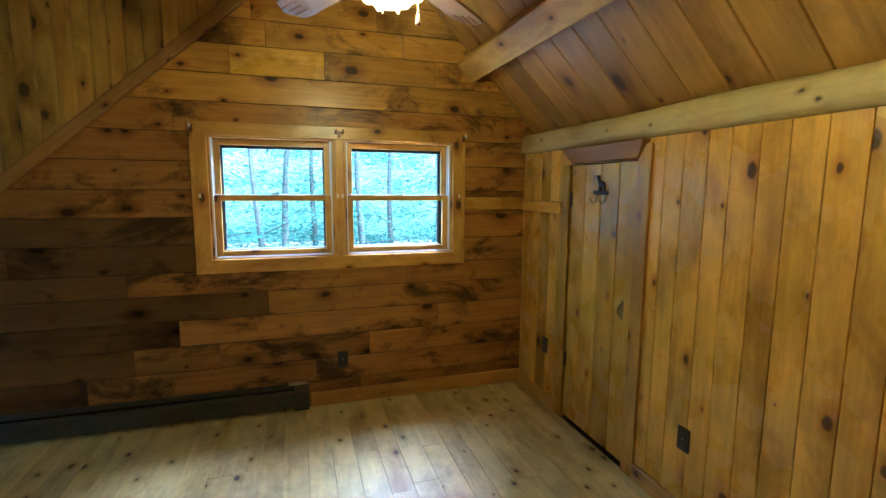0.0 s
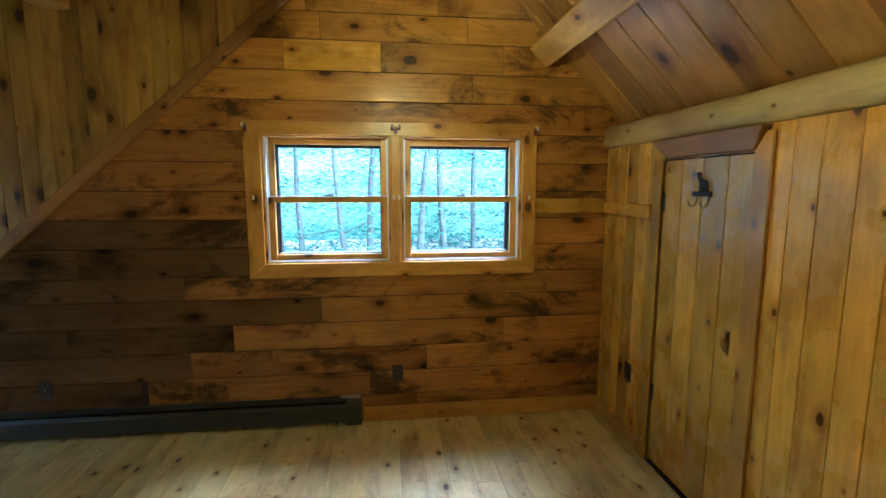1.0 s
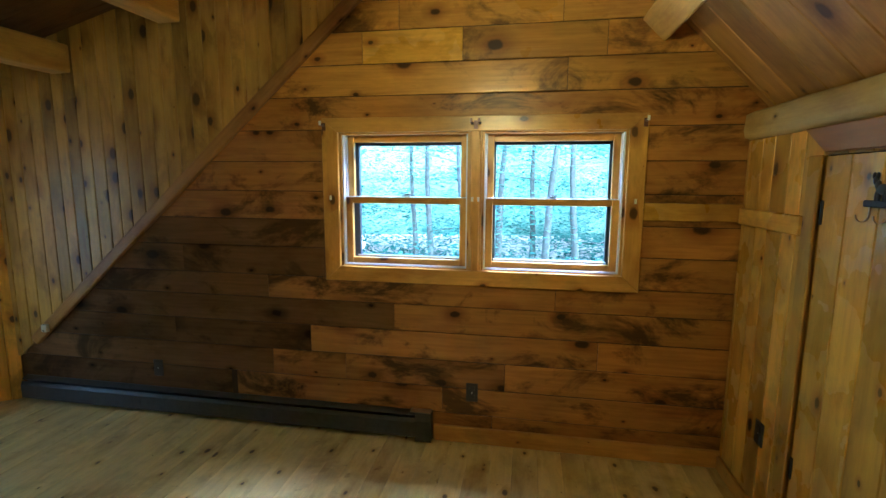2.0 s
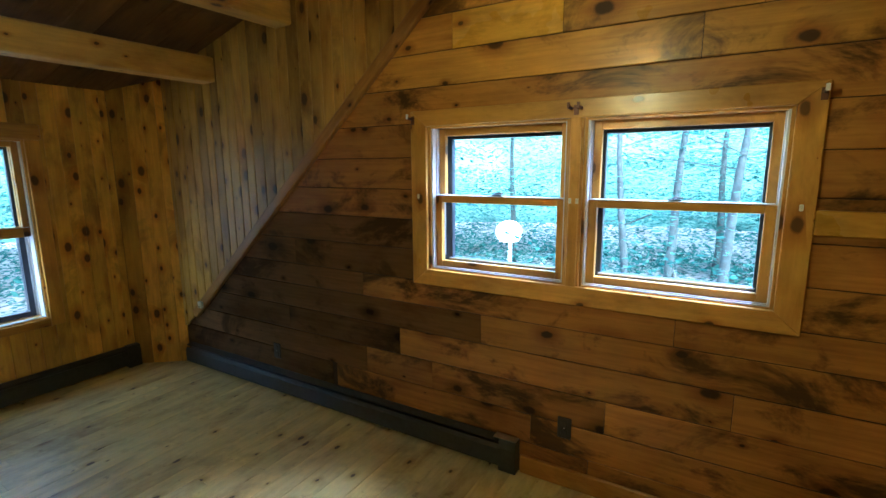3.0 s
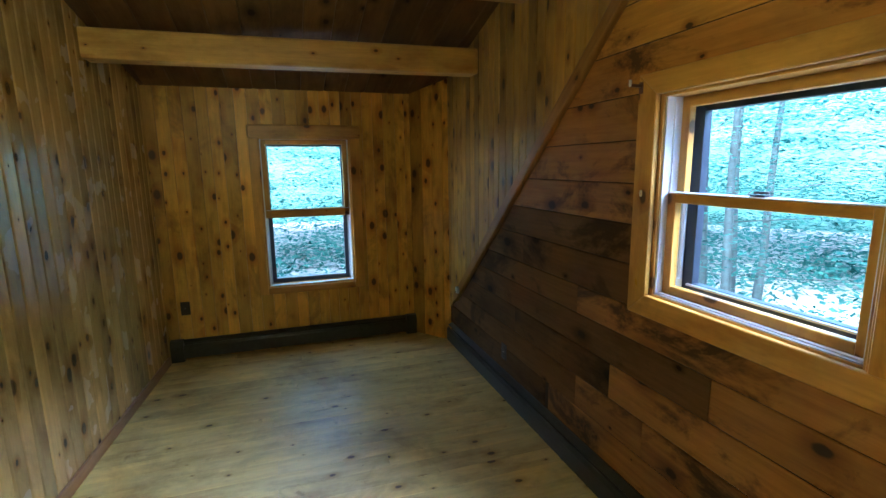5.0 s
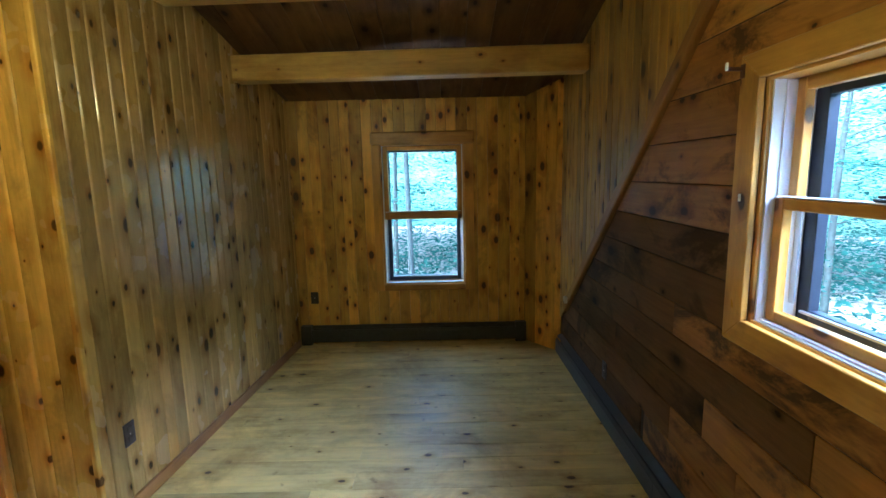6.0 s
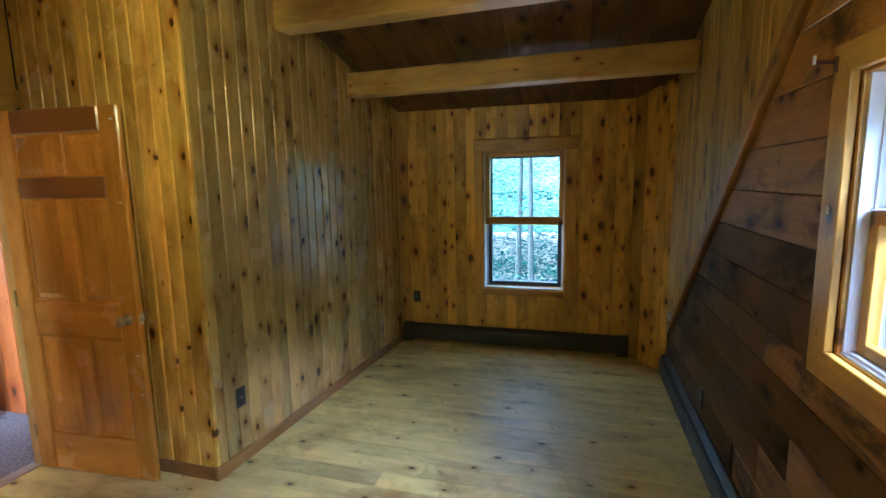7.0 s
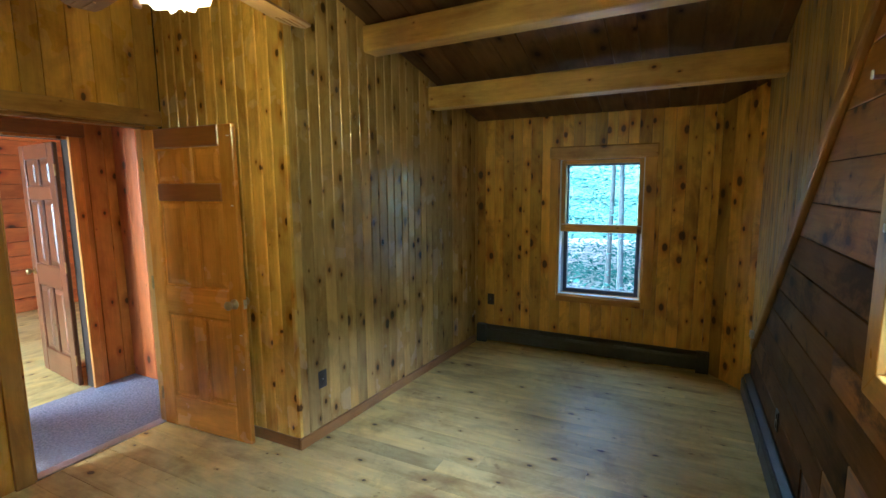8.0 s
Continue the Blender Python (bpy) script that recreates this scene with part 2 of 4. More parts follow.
def part(name, bm, mat, parent=None, label="", m=None, smooth=False):
    me = bpy.data.meshes.new(name)
    bm.normal_update()
    bm.to_mesh(me)
    bm.free()
    if smooth:
        for p in me.polygons: p.use_smooth = True
    return link(name, me, m if m is not None else Matrix(), mat, parent, label)

def box_bm(sx, sy, sz, bevel=0.004, seg=1):
    bm = bmesh.new()
    bmesh.ops.create_cube(bm, size=1)
    bmesh.ops.scale(bm, vec=(sx, sy, sz), verts=bm.verts)
    if bevel:
        bmesh.ops.bevel(bm, geom=bm.edges[:] , offset=min(bevel, 0.45 * min(sx, sy, sz)), segments=seg, affect='EDGES', profile=0.5)
    return bm

def box(name, lo, hi, mat, parent=None, bevel=0.004, label="", seg=1):
    """An upright box from corner lo to corner hi; its longest side carries the grain."""
    lo, hi = Vector(lo), Vector(hi)
    s = hi - lo
    c = (lo + hi) / 2
    ax = max(range(3), key=lambda i: s[i])
    if ax == 2: m, d = Matrix.Translation(c), (s.x, s.y, s.z)
    elif ax == 0: m, d = Matrix.Translation(c) @ Matrix.Rotation(radians(90), 4, 'Y'), (s.z, s.y, s.x)
    else: m, d = Matrix.Translation(c) @ Matrix.Rotation(radians(-90), 4, 'X'), (s.x, s.z, s.y)
    return part(name, box_bm(*d, bevel, seg), mat, parent, label, m)

def frame_of(o, u, n, l):
    m = Matrix((Vector(u), Vector(n), Vector(l))).transposed().to_4x4()
    m.translation = Vector(o)
    return m

def bar(name, p0, p1, w, h, up, mat, parent=None, bevel=0.005, label="", seg=1):
    """A straight member from p0 to p1, w wide, h deep along up."""
    p0, p1 = Vector(p0), Vector(p1)
    l = (p1 - p0).normalized()
    n = Vector(up); n = (n - l * n.dot(l)).normalized()
    return part(name, box_bm(w, h, (p1 - p0).length, bevel, seg), mat, parent, label, frame_of((p0 + p1) / 2, n.cross(l), n, l))

SHARED = {}
def plank(name, o, u, n, l, w, t, z0, z1, mat, parent, b=0.004, z0r=None, z1r=None):
    """A board with its back at o, w wide along u, t thick along n; it runs along l from z0 to z1 (z0r, z1r at its other edge)."""
    z0r = z0 if z0r is None else z0r
    z1r = z1 if z1r is None else z1r
    key = (round(w, 4), round(t, 4), round(z1 - z0, 3), round(z0r - z0, 3), round(z1r - z0, 3), b, mat.name)
    me = SHARED.get(key)
    if me is None:
        if b >= 0.0045:
            arc = [(b * (1 - math.cos(a)), t - b + b * math.sin(a)) for a in (0.0, 0.4, 0.8, 1.2, math.pi / 2)]
            sec = [(0, 0)] + arc + [(w - x, y) for x, y in reversed(arc)] + [(w, 0)]
        else:
            sec = [(0, 0), (0, t - b), (b, t), (w - b, t), (w, t - b), (w, 0)]
        def lerp(a, c, x): return a + (c - a) * x / w
        vs = [(x, y, lerp(0, z0r - z0, x)) for x, y in sec] + [(x, y, lerp(z1 - z0, z1r - z0, x)) for x, y in sec]
        k = len(sec)
        fs = [(i, (i + 1) % k, k + (i + 1) % k, k + i) for i in range(k)] + [tuple(range(k - 1, -1, -1)), tuple(range(k, 2 * k))]
        me = bpy.data.meshes.new(name)
        me.from_pydata(vs, [], fs)
        me.update()
        bm = bmesh.new(); bm.from_mesh(me); bmesh.ops.recalc_face_normals(bm, faces=bm.faces); bm.to_mesh(me); bm.free()
        SHARED[key] = me
    return link(name, me, frame_of(Vector(o) + Vector(l) * z0, u, n, l), mat, parent)

def cells(bm, us, zs, holes, place):
    """Boxes that fill a wall but for its holes; place(u, z, depth) gives a corner."""
    for u0, u1 in zip(us, us[1:]):
        for z0, z1 in zip(zs, zs[1:]):
            uc, zc = (u0 + u1) / 2, (z0 + z1) / 2
            if any(a < uc < c and d < zc < e for a, c, d, e in holes): continue
            v = [bm.verts.new(place(u, z, d)) for d in (0, 1) for u, z in ((u0, z0), (u1, z0), (u1, z1), (u0, z1))]
            for f in ((0, 1, 2, 3), (7, 6, 5, 4), (0, 4, 5, 1), (1, 5, 6, 2), (2, 6, 7, 3), (3, 7, 4, 0)):
                bm.faces.new([v[i] for i in f])

def wall(name, axis, at, back, u0, u1, z0, z1, holes=(), mat=None, label="", clip=True):
    """A wall core from at to back across the axis, with openings through it, cut off at the roof."""
    us = sorted({u0, u1, *(h[0] for h in holes), *(h[1] for h in holes)})
    zs = sorted({z0, z1, *(h[2] for h in holes), *(h[3] for h in holes)})
    bm = bmesh.new()
    cells(bm, us, zs, holes, (lambda u, z, d: (u, back if d else at, z)) if axis == 'y' else (lambda u, z, d: (back if d else at, u, z)))
    bmesh.ops.remove_doubles(bm, verts=bm.verts, dist=1e-5)
    if clip:
        for co, no in (((EX, 0, EZ), (E_SLOPE, 0, 1)), ((XW, 0, 2.283), (-W_SLOPE, 0, 1))):
            bmesh.ops.bisect_plane(bm, geom=bm.verts[:] + bm.edges[:] + bm.faces[:], plane_co=Vector(co) + Vector((0, 0, 0.05)), plane_no=no, clear_outer=True)
    bmesh.ops.recalc_face_normals(bm, faces=bm.faces)
    return tagged(part(name, bm, mat or M_GAP, None, label), kind="structure", category="wall", label=label)
# ---- floor ----
X, Y, Z = Vector((1, 0, 0)), Vector((0, 1, 0)), Vector((0, 0, 1))
rng = random.Random(4)
floor = box("floor", (XW - 0.2, -0.53, -0.20), (XE + 0.1, YN + 0.1, -0.022), M_GAP, bevel=0)
tagged(floor, "pale worn knotty pine plank floor", "floor", kind="structure")
def floor_planks():
    x = XW
    while x < XE - 0.01:
        w = rng.uniform(0.118, 0.145)
        w = min(w, XE - x)
        y0 = YD + 0.0 if x > XC - 0.1 else YS - 0.02
        cuts = [y0]
        y = y0 + rng.uniform(0.5, 2.6)
        while y < YN - 0.3:
            cuts.append(y)
            y += rng.uniform(1.3, 2.8)
        cuts.append(YN)
        for a, c in zip(cuts, cuts[1:]):
            plank("plank", (x + w - 0.001, 0, -0.022), -X, Z, Y, w - 0.0012, 0.022 + rng.choice((0, 0.0006, 0.001)), a + 0.0006, c - 0.0006, M_FLOOR, floor, 0.0012)
        x += w
floor_planks()

# ---- north wall: log courses below the old roof line, boards above it ----
NW0, NW1, NZ0, NZ1 = -0.40, 1.255, 1.085, 1.895
COURSES = [0.0, 0.18, 0.347, 0.52, 0.694, 0.862, 1.012, 1.195, 1.37, 1.545, 1.725, 1.91, 2.10, 2.277, 2.458, 2.62, 2.80, 2.98, 3.16, 3.34]
wall_north = wall("wall_north", 'y', YN + 0.005, YN + 0.20, XW - 0.15, 2.6, -0.2, 3.4, [(NW0, NW1, NZ0, NZ1)], M_GAP, "reddish brown varnished log wall with dark joints")
BUTTS = {0: (0.55,), 1: (-1.2, 0.24), 2: (-0.387, 0.62), 3: (-1.6, 1.15), 4: (-0.066,), 5: (-0.9, 0.90), 6: (-1.5, 0.95), 12: (0.918,), 13: (-0.24, 0.344, 1.117), 14: (-0.02, 0.884), 15: (-0.1, 0.7), 16: (0.3,)}
def log_courses():
    for i, (a, c) in enumerate(zip(COURSES, COURSES[1:])):
        zc = (a + c) / 2
        right = min(2.05, EX - (zc - 0.1 - EZ) / E_SLOPE) if zc > 1.7 else XE + 0.06
        left = max(XW, -2.62 + (zc - 0.25 - 0.56) / D_SLOPE)
        spans = [(left, right)]
        if c > NZ0 and a < NZ1: spans = [(left, NW0), (NW1, right)]
        for s0, s1 in spans:
            cuts = [s0] + [b for b in sorted(BUTTS.get(i, ()) + ((-0.62 - 0.27 * ((i * 2) % 3),) if i < 4 else ())) if s0 + 0.1 < b < s1 - 0.1] + [s1]
            for u0, u1 in zip(cuts, cuts[1:]):
                if u1 - u0 < 0.05: continue
                # painted shade at lower left, half-shade beside it, painted lamp light above the windows
                plank("log", (0, YN + 0.03, c - 0.002), -Z, -Y, X, c - a - 0.004, 0.03 + rng.uniform(-0.0015, 0.002), u0 + 0.0015, u1 - 0.0015, M_EAST if (i == 13 and -0.3 < u0 < 0.3) else (M_LOGSHADED if u1 < -0.05 and i < 8 and u0 < -0.9 else M_LOGMID if u0 < -0.3 and u1 < 1.0 and i < 12 else M_LOGLIT if i > 11 else M_LOG), wall_north, 0.0035)
log_courses()
cheek_wall = wall("cheek_wall", 'y', YN + 0.004, YN + 0.03, -3.0, RIDGE_X, 0.3, 3.4, (), M_GAP, "dormer cheek of vertical knotty pine boards")
def cut_below_diagonal(ob):
    bm = bmesh.new(); bm.from_mesh(ob.data)
    bmesh.ops.bisect_plane(bm, geom=bm.verts[:] + bm.edges[:] + bm.faces[:], plane_co=(-2.62, 0, 0.58), plane_no=(D_SLOPE, 0, -1), clear_outer=True)
    bm.to_mesh(ob.data); bm.free()
cut_below_diagonal(cheek_wall)
def cheek_boards():
    x = -2.96
    while x < RIDGE_X - 0.02:
        w = rng.choice((0.085, 0.092, 0.098, 0.105))
        w = min(w, RIDGE_X - x)
        lo0, lo1 = max(0.3, z_diag(x)), max(0.3, z_diag(x + w))
        hi0, hi1 = z_west(x) + 0.01, z_west(x + w) + 0.01
        if hi1 > lo1 + 0.01:
            plank("board", (x + w - 0.001, YN + 0.004, 0), -X, -Y, Z, w - 0.0012, 0.018, lo1, hi1, M_CHEEK, cheek_wall, 0.008, lo0, hi0)
        x += w
cheek_boards()
trim = bar("trim_diagonal", (-2.74, YN - 0.014, z_diag(-2.74)), (RIDGE_X - 0.25, YN - 0.014, z_diag(RIDGE_X - 0.25)), 0.075, 0.040, -Y, M_OLDTRIM, None, 0.012, "", 2)
tagged(trim, "sloping brown wood trim along the old roof line", "trim", kind="structure")

# ---- west wall ----
WY0, WY1, WZ0, WZ1 = 1.622, 2.398, 0.572, 1.885
wall_west = wall("wall_west", 'x', XW - 0.018, XW - 0.16, YS - 0.2, YN + 0.2, -0.2, 2.6, [(WY0, WY1, WZ0, WZ1)], M_GAP, "vertical knotty pine board wall")
def west_boards():
    y = YSW - 0.02
    while y < 2.96 - 0.01:
        w = min(rng.choice((0.09, 0.096, 0.10, 0.108)), 2.96 - y)
        spans = [(0.0, z_west(XW) + 0.01)]
        if y + w > WY0 and y < WY1: spans = [(0.0, WZ0), (WZ1, z_west(XW) + 0.01)]
        for a, c in spans:
            plank("board", (XW - 0.018, y + 0.001, 0), Y, X, Z, w - 0.0012, 0.018, a, c, M_WEST, wall_west, 0.0045)
        y += w
west_boards()
# canted corner panel
CA, CB = Vector((XW, 2.96, 0)), Vector((-2.90, YN - 0.005, 0))
def corner_boards():
    d = (CB - CA); n = d.length; u = d.normalized(); f = Vector((u.y, -u.x, 0))
    cuts = [0, 0.13, 0.25, 0.36, n]
    for a, c in zip(cuts, cuts[1:]):
        z0, z1 = z_west((CA + u * a).x) + 0.01, z_west((CA + u * c).x) + 0.01
        plank("board", CA + u * a - f * 0.016, u, f, Z, c - a - 0.002, 0.018, 0.0, z0, M_WEST, wall_west, 0.005, 0.0, z1)
corner_boards()

# ---- partition walls and entry ----
S_ANG = math.atan2(YSW - YS, XC - XW)
S_U, S_N = Vector((-math.cos(S_ANG), math.sin(S_ANG), 0)), Vector((math.sin(S_ANG), math.cos(S_ANG), 0))
S_LEN = math.hypot(YSW - YS, XC - XW)
def on_south(d, out=0.0, z=0.0):
    """A point of the partition, d along it from the outer corner, out in front of its face."""
    return Vector((XC, YS, z)) + S_U * d + S_N * out
wall_south = wall("wall_south", 'y', YS - 0.018, YS - 0.10, XW - 0.15, XC - 0.018, -0.2, 3.4, (), M_GAP, "partition of narrow vertical pine boards with knots")
wall_south.matrix_basis = Matrix.Translation((XC, YS, 0)) @ Matrix.Rotation(-S_ANG, 4, 'Z') @ Matrix.Translation((-XC, -YS, 0))
WORLD[wall_south] = wall_south.matrix_basis.copy()
def south_boards():
    d = 0.0
    while d < S_LEN - 0.005:
        w = min(rng.choice((0.085, 0.092, 0.098)), S_LEN - d)
        p, q = on_south(d), on_south(d + w)
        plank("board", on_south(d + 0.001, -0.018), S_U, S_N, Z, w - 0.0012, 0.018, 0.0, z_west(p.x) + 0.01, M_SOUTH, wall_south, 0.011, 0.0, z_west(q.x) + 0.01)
        d += w
south_boards()
wall_entry = wall("wall_entry", 'x', XC - 0.018, XC - 0.10, YD - 0.08, YS - 0.10, -0.2, 3.4, (), M_GAP, "short wall of vertical pine boards beside the door")
def entry_boards():
    y = YD
    while y < YS - 0.005:
        w = min(rng.choice((0.085, 0.092, 0.10)), YS - y)
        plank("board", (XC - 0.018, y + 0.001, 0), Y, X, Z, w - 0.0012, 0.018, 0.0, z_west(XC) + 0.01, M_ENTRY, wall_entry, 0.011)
        y += w
entry_boards()
DX0, DX1, DZ = -0.653, 0.150, 2.05
wall_door = wall("wall_door", 'y', YD - 0.018, YD - 0.06, XC - 0.10, 2.6, -0.2, 3.4, [(DX0, DX1, -0.3, DZ)], M_GAP, "pine board wall around the bedroom doorway")
def door_wall_boards():
    x = XC
    while x < XE - 0.005:
        w = min(rng.choice((0.11, 0.125, 0.135)), XE - x)
        lo = DZ if (x + w > DX0 and x < DX1) else 0.0
        plank("board", (x + w - 0.001, YD - 0.018, 0), -X, Y, Z, w - 0.0012, 0.018, lo, z_roof(x + w) + 0.01, M_EAST, wall_door, 0.006, lo, z_roof(x) + 0.01)
        x += w
door_wall_boards()

# ---- east knee wall ----
EY0, EY1, EZ1 = 1.925, 2.56, 1.72
wall_east = wall("wall_east", 'x', XE + 0.018, XE + 0.12, YD - 0.1, YN + 0.1, -0.2, 1.85, [(EY0, EY1, -0.1, EZ1)], M_GAP, "golden vertical pine board knee wall", False)
def east_boards():
    y = YD
    while y < YN - 0.005:
        w = min(rng.choice((0.115, 0.128, 0.135, 0.145)), YN - y)
        if y < EY0 < y + w: w = EY0 - y
        lo = EZ1 if (y + w > EY0 + 0.01 and y < EY1 - 0.01) else 0.0
        plank("board", (XE + 0.018, y + w - 0.001, 0), -Y, -X, Z, w - 0.0012, 0.018, lo, 1.826, M_EAST, wall_east, 0.0045)
        y += w
east_boards()

# ---- ceilings ----
def ceiling(name, p_low, p_high, y0, y1, width, mat, label):
    """Boards laid up the slope, joined in one mesh, over a dark deck."""
    lo, hi = Vector(p_low), Vector(p_high)
    up = (hi - lo).normalized()
    n = Vector((0, 1, 0)).cross(up)
    if n.z > 0: n = -n
    vs, fs = [], []
    y = y0
    ln = (hi - lo).length
    while y < y1:
        w = min(width * rng.uniform(0.9, 1.1), y1 - y)
        b, t = 0.006, 0.02 + rng.uniform(0, 0.002)
        sec = [(0.001, 0), (0.001, t - b), (b, t), (w - b, t), (w - 0.001, t - b), (w - 0.001, 0)]
        k = len(vs)
        for e in (0, ln):
            for a, d in sec: vs.append((a + y - y0, d, e))
        fs += [(k + i, k + (i + 1) % 6, k + 6 + (i + 1) % 6, k + 6 + i) for i in range(6)] + [tuple(k + i for i in range(5, -1, -1)), tuple(k + 6 + i for i in range(6))]
        y += w
    k = len(vs)
    vs += [(a, d, e) for e in (-0.25, ln) for a, d in ((-0.1, -0.12), (y1 - y0 + 0.1, -0.12), (y1 - y0 + 0.1, -0.001), (-0.1, -0.001))]
    fs += [(k, k + 1, k + 2, k + 3), (k + 7, k + 6, k + 5, k + 4), (k, k + 4, k + 5, k + 1), (k + 1, k + 5, k + 6, k + 2), (k + 2, k + 6, k + 7, k + 3), (k + 3, k + 7, k + 4, k)]
    me = bpy.data.meshes.new(name)
    me.from_pydata(vs, [], fs)
    bm = bmesh.new(); bm.from_mesh(me); bmesh.ops.recalc_face_normals(bm, faces=bm.faces); bm.to_mesh(me); bm.free()
    ob = link(name, me, frame_of(lo + Vector((0, y0, 0)) - n * 0.02, Y, n, up), mat)
    return tagged(ob, label, "ceiling", kind="structure")
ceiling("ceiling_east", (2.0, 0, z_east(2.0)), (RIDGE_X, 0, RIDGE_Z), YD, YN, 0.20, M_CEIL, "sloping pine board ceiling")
# the dormer side takes the copy with shade in its base colour
ceiling("ceiling_west", (XW - 0.02, 0, z_west(XW - 0.02)), (RIDGE_X, 0, RIDGE_Z), YD, YN, 0.19, M_CEILSHADED, "low-pitched pine board dormer ceiling with shade painted in")

# ---- beams ----
def beam(xn, xs, z0, z1, w, name, label):
    """A beam whose east face runs from xn at the log wall to xs at the partition."""
    zc = (z0 + z1) / 2
    ys = on_south((XC - xs) / math.cos(S_ANG)).y - 0.02
    ob = bar(name, (xs - w / 2, ys, zc), (xn - w / 2, YN - 0.012, zc), w, z1 - z0, Z, M_BEAM, None, 0.016, "", 2)
    return tagged(ob, label, "beam", "ceiling beams", kind="structure")
beam(-2.20, -2.31, 2.285, 2.462, 0.16, "beam_1", "heavy square pine beam under the dormer ceiling")
beam(-1.385, -1.485, 2.555, 2.73, 0.16, "beam_2", "heavy square pine beam under the dormer ceiling")
purlin = bar("beam_3", (1.398, YD, 2.448), (1.398, YN, 2.448), 0.165, 0.17, (E_SLOPE, 0, 1), M_BEAM, None, 0.010, "", 2)
tagged(purlin, "square pine purlin under the steep ceiling", "beam", "ceiling beams", kind="structure")
def hewn_plate():
    """A log plate, roughly hewn: rounded section that wanders along its length."""
    bm = bmesh.new(); prev = None
    r = random.Random(11)
    n, k = 60, 14
    for i in range(n + 1):
        l = (YN - YD) * i / n
        ring = []
        for j in range(k):
            a = 2 * math.pi * j / k
            c, s = math.cos(a), math.sin(a)
            w = 0.076 / max(abs(c), abs(s)) ** 0.75
            p = Vector((w * c, w * s, l))
            p += Vector((c, s, 0)) * 0.010 * noise.noise(Vector((c * 1.5, s * 1.5, l * 2.2)))
            ring.append(bm.verts.new(p))
        if prev:
            for j in range(k): bm.faces.new((prev[j], prev[(j + 1) % k], ring[(j + 1) % k], ring[j]))
        prev = ring
    bmesh.ops.recalc_face_normals(bm, faces=bm.faces)
    return part("plate_beam", bm, M_PLATE, None, "", frame_of((XE + 0.05, YD, 1.898), Z, X, Y), True)
plate = hewn_plate()
tagged(plate, "rough-hewn log plate on top of the knee wall", "beam", kind="structure")

# ---- lower storey under the room ----
base = bmesh.new()
cells(base, [XW - 0.16, 2.06], [-2.95, -0.201], (), lambda u, z, d: (u, -0.55 if d else YN + 0.2, z))
bmesh.ops.recalc_face_normals(base, faces=base.faces)
tagged(part("house_base", base, M_LOG), "brown log storey below the room", "house", kind="structure")

# ---- windows ----
def mapped(m, name, lo, hi, mat, parent, bevel=0.003, label=""):
    """A box given in the window's own axes: x along the wall, y outwards, z up."""
    p, q = m @ Vector(lo), m @ Vector(hi)
    return box(name, [min(a, b) for a, b in zip(p, q)], [max(a, b) for a, b in zip(p, q)], mat, parent, bevel, label)

def sash(m, parent, name, x0, x1, z0, z1, y0, y1, stile, low, top):
    s = part(name, box_bm(0.012, 0.012, z1 - z0 - 0.02, 0.002), M_TRIM, parent, "", Matrix.Translation(m @ Vector((x0 + stile / 2, (y0 + y1) / 2, (z0 + z1) / 2))))
    mapped(m, "stile", (x0, y0, z0), (x0 + stile, y1, z1), M_TRIM, s)
    mapped(m, "stile", (x1 - stile, y0, z0), (x1, y1, z1), M_TRIM, s)
    mapped(m, "rail", (x0 + stile, y0 + 0.001, z0), (x1 - stile, y1 - 0.001, z0 + low), M_TRIM, s)
    mapped(m, "rail", (x0 + stile, y0 + 0.001, z1 - top), (x1 - stile, y1 - 0.001, z1), M_TRIM, s)
    yc = (y0 + y1) / 2
    pane = mapped(m, "pane", (x0 + stile - 0.004, yc - 0.002, z0 + low - 0.004), (x1 - stile + 0.004, yc + 0.002, z1 - top + 0.004), M_GLASS, s, 0)
    pane.visible_shadow = False
    return s

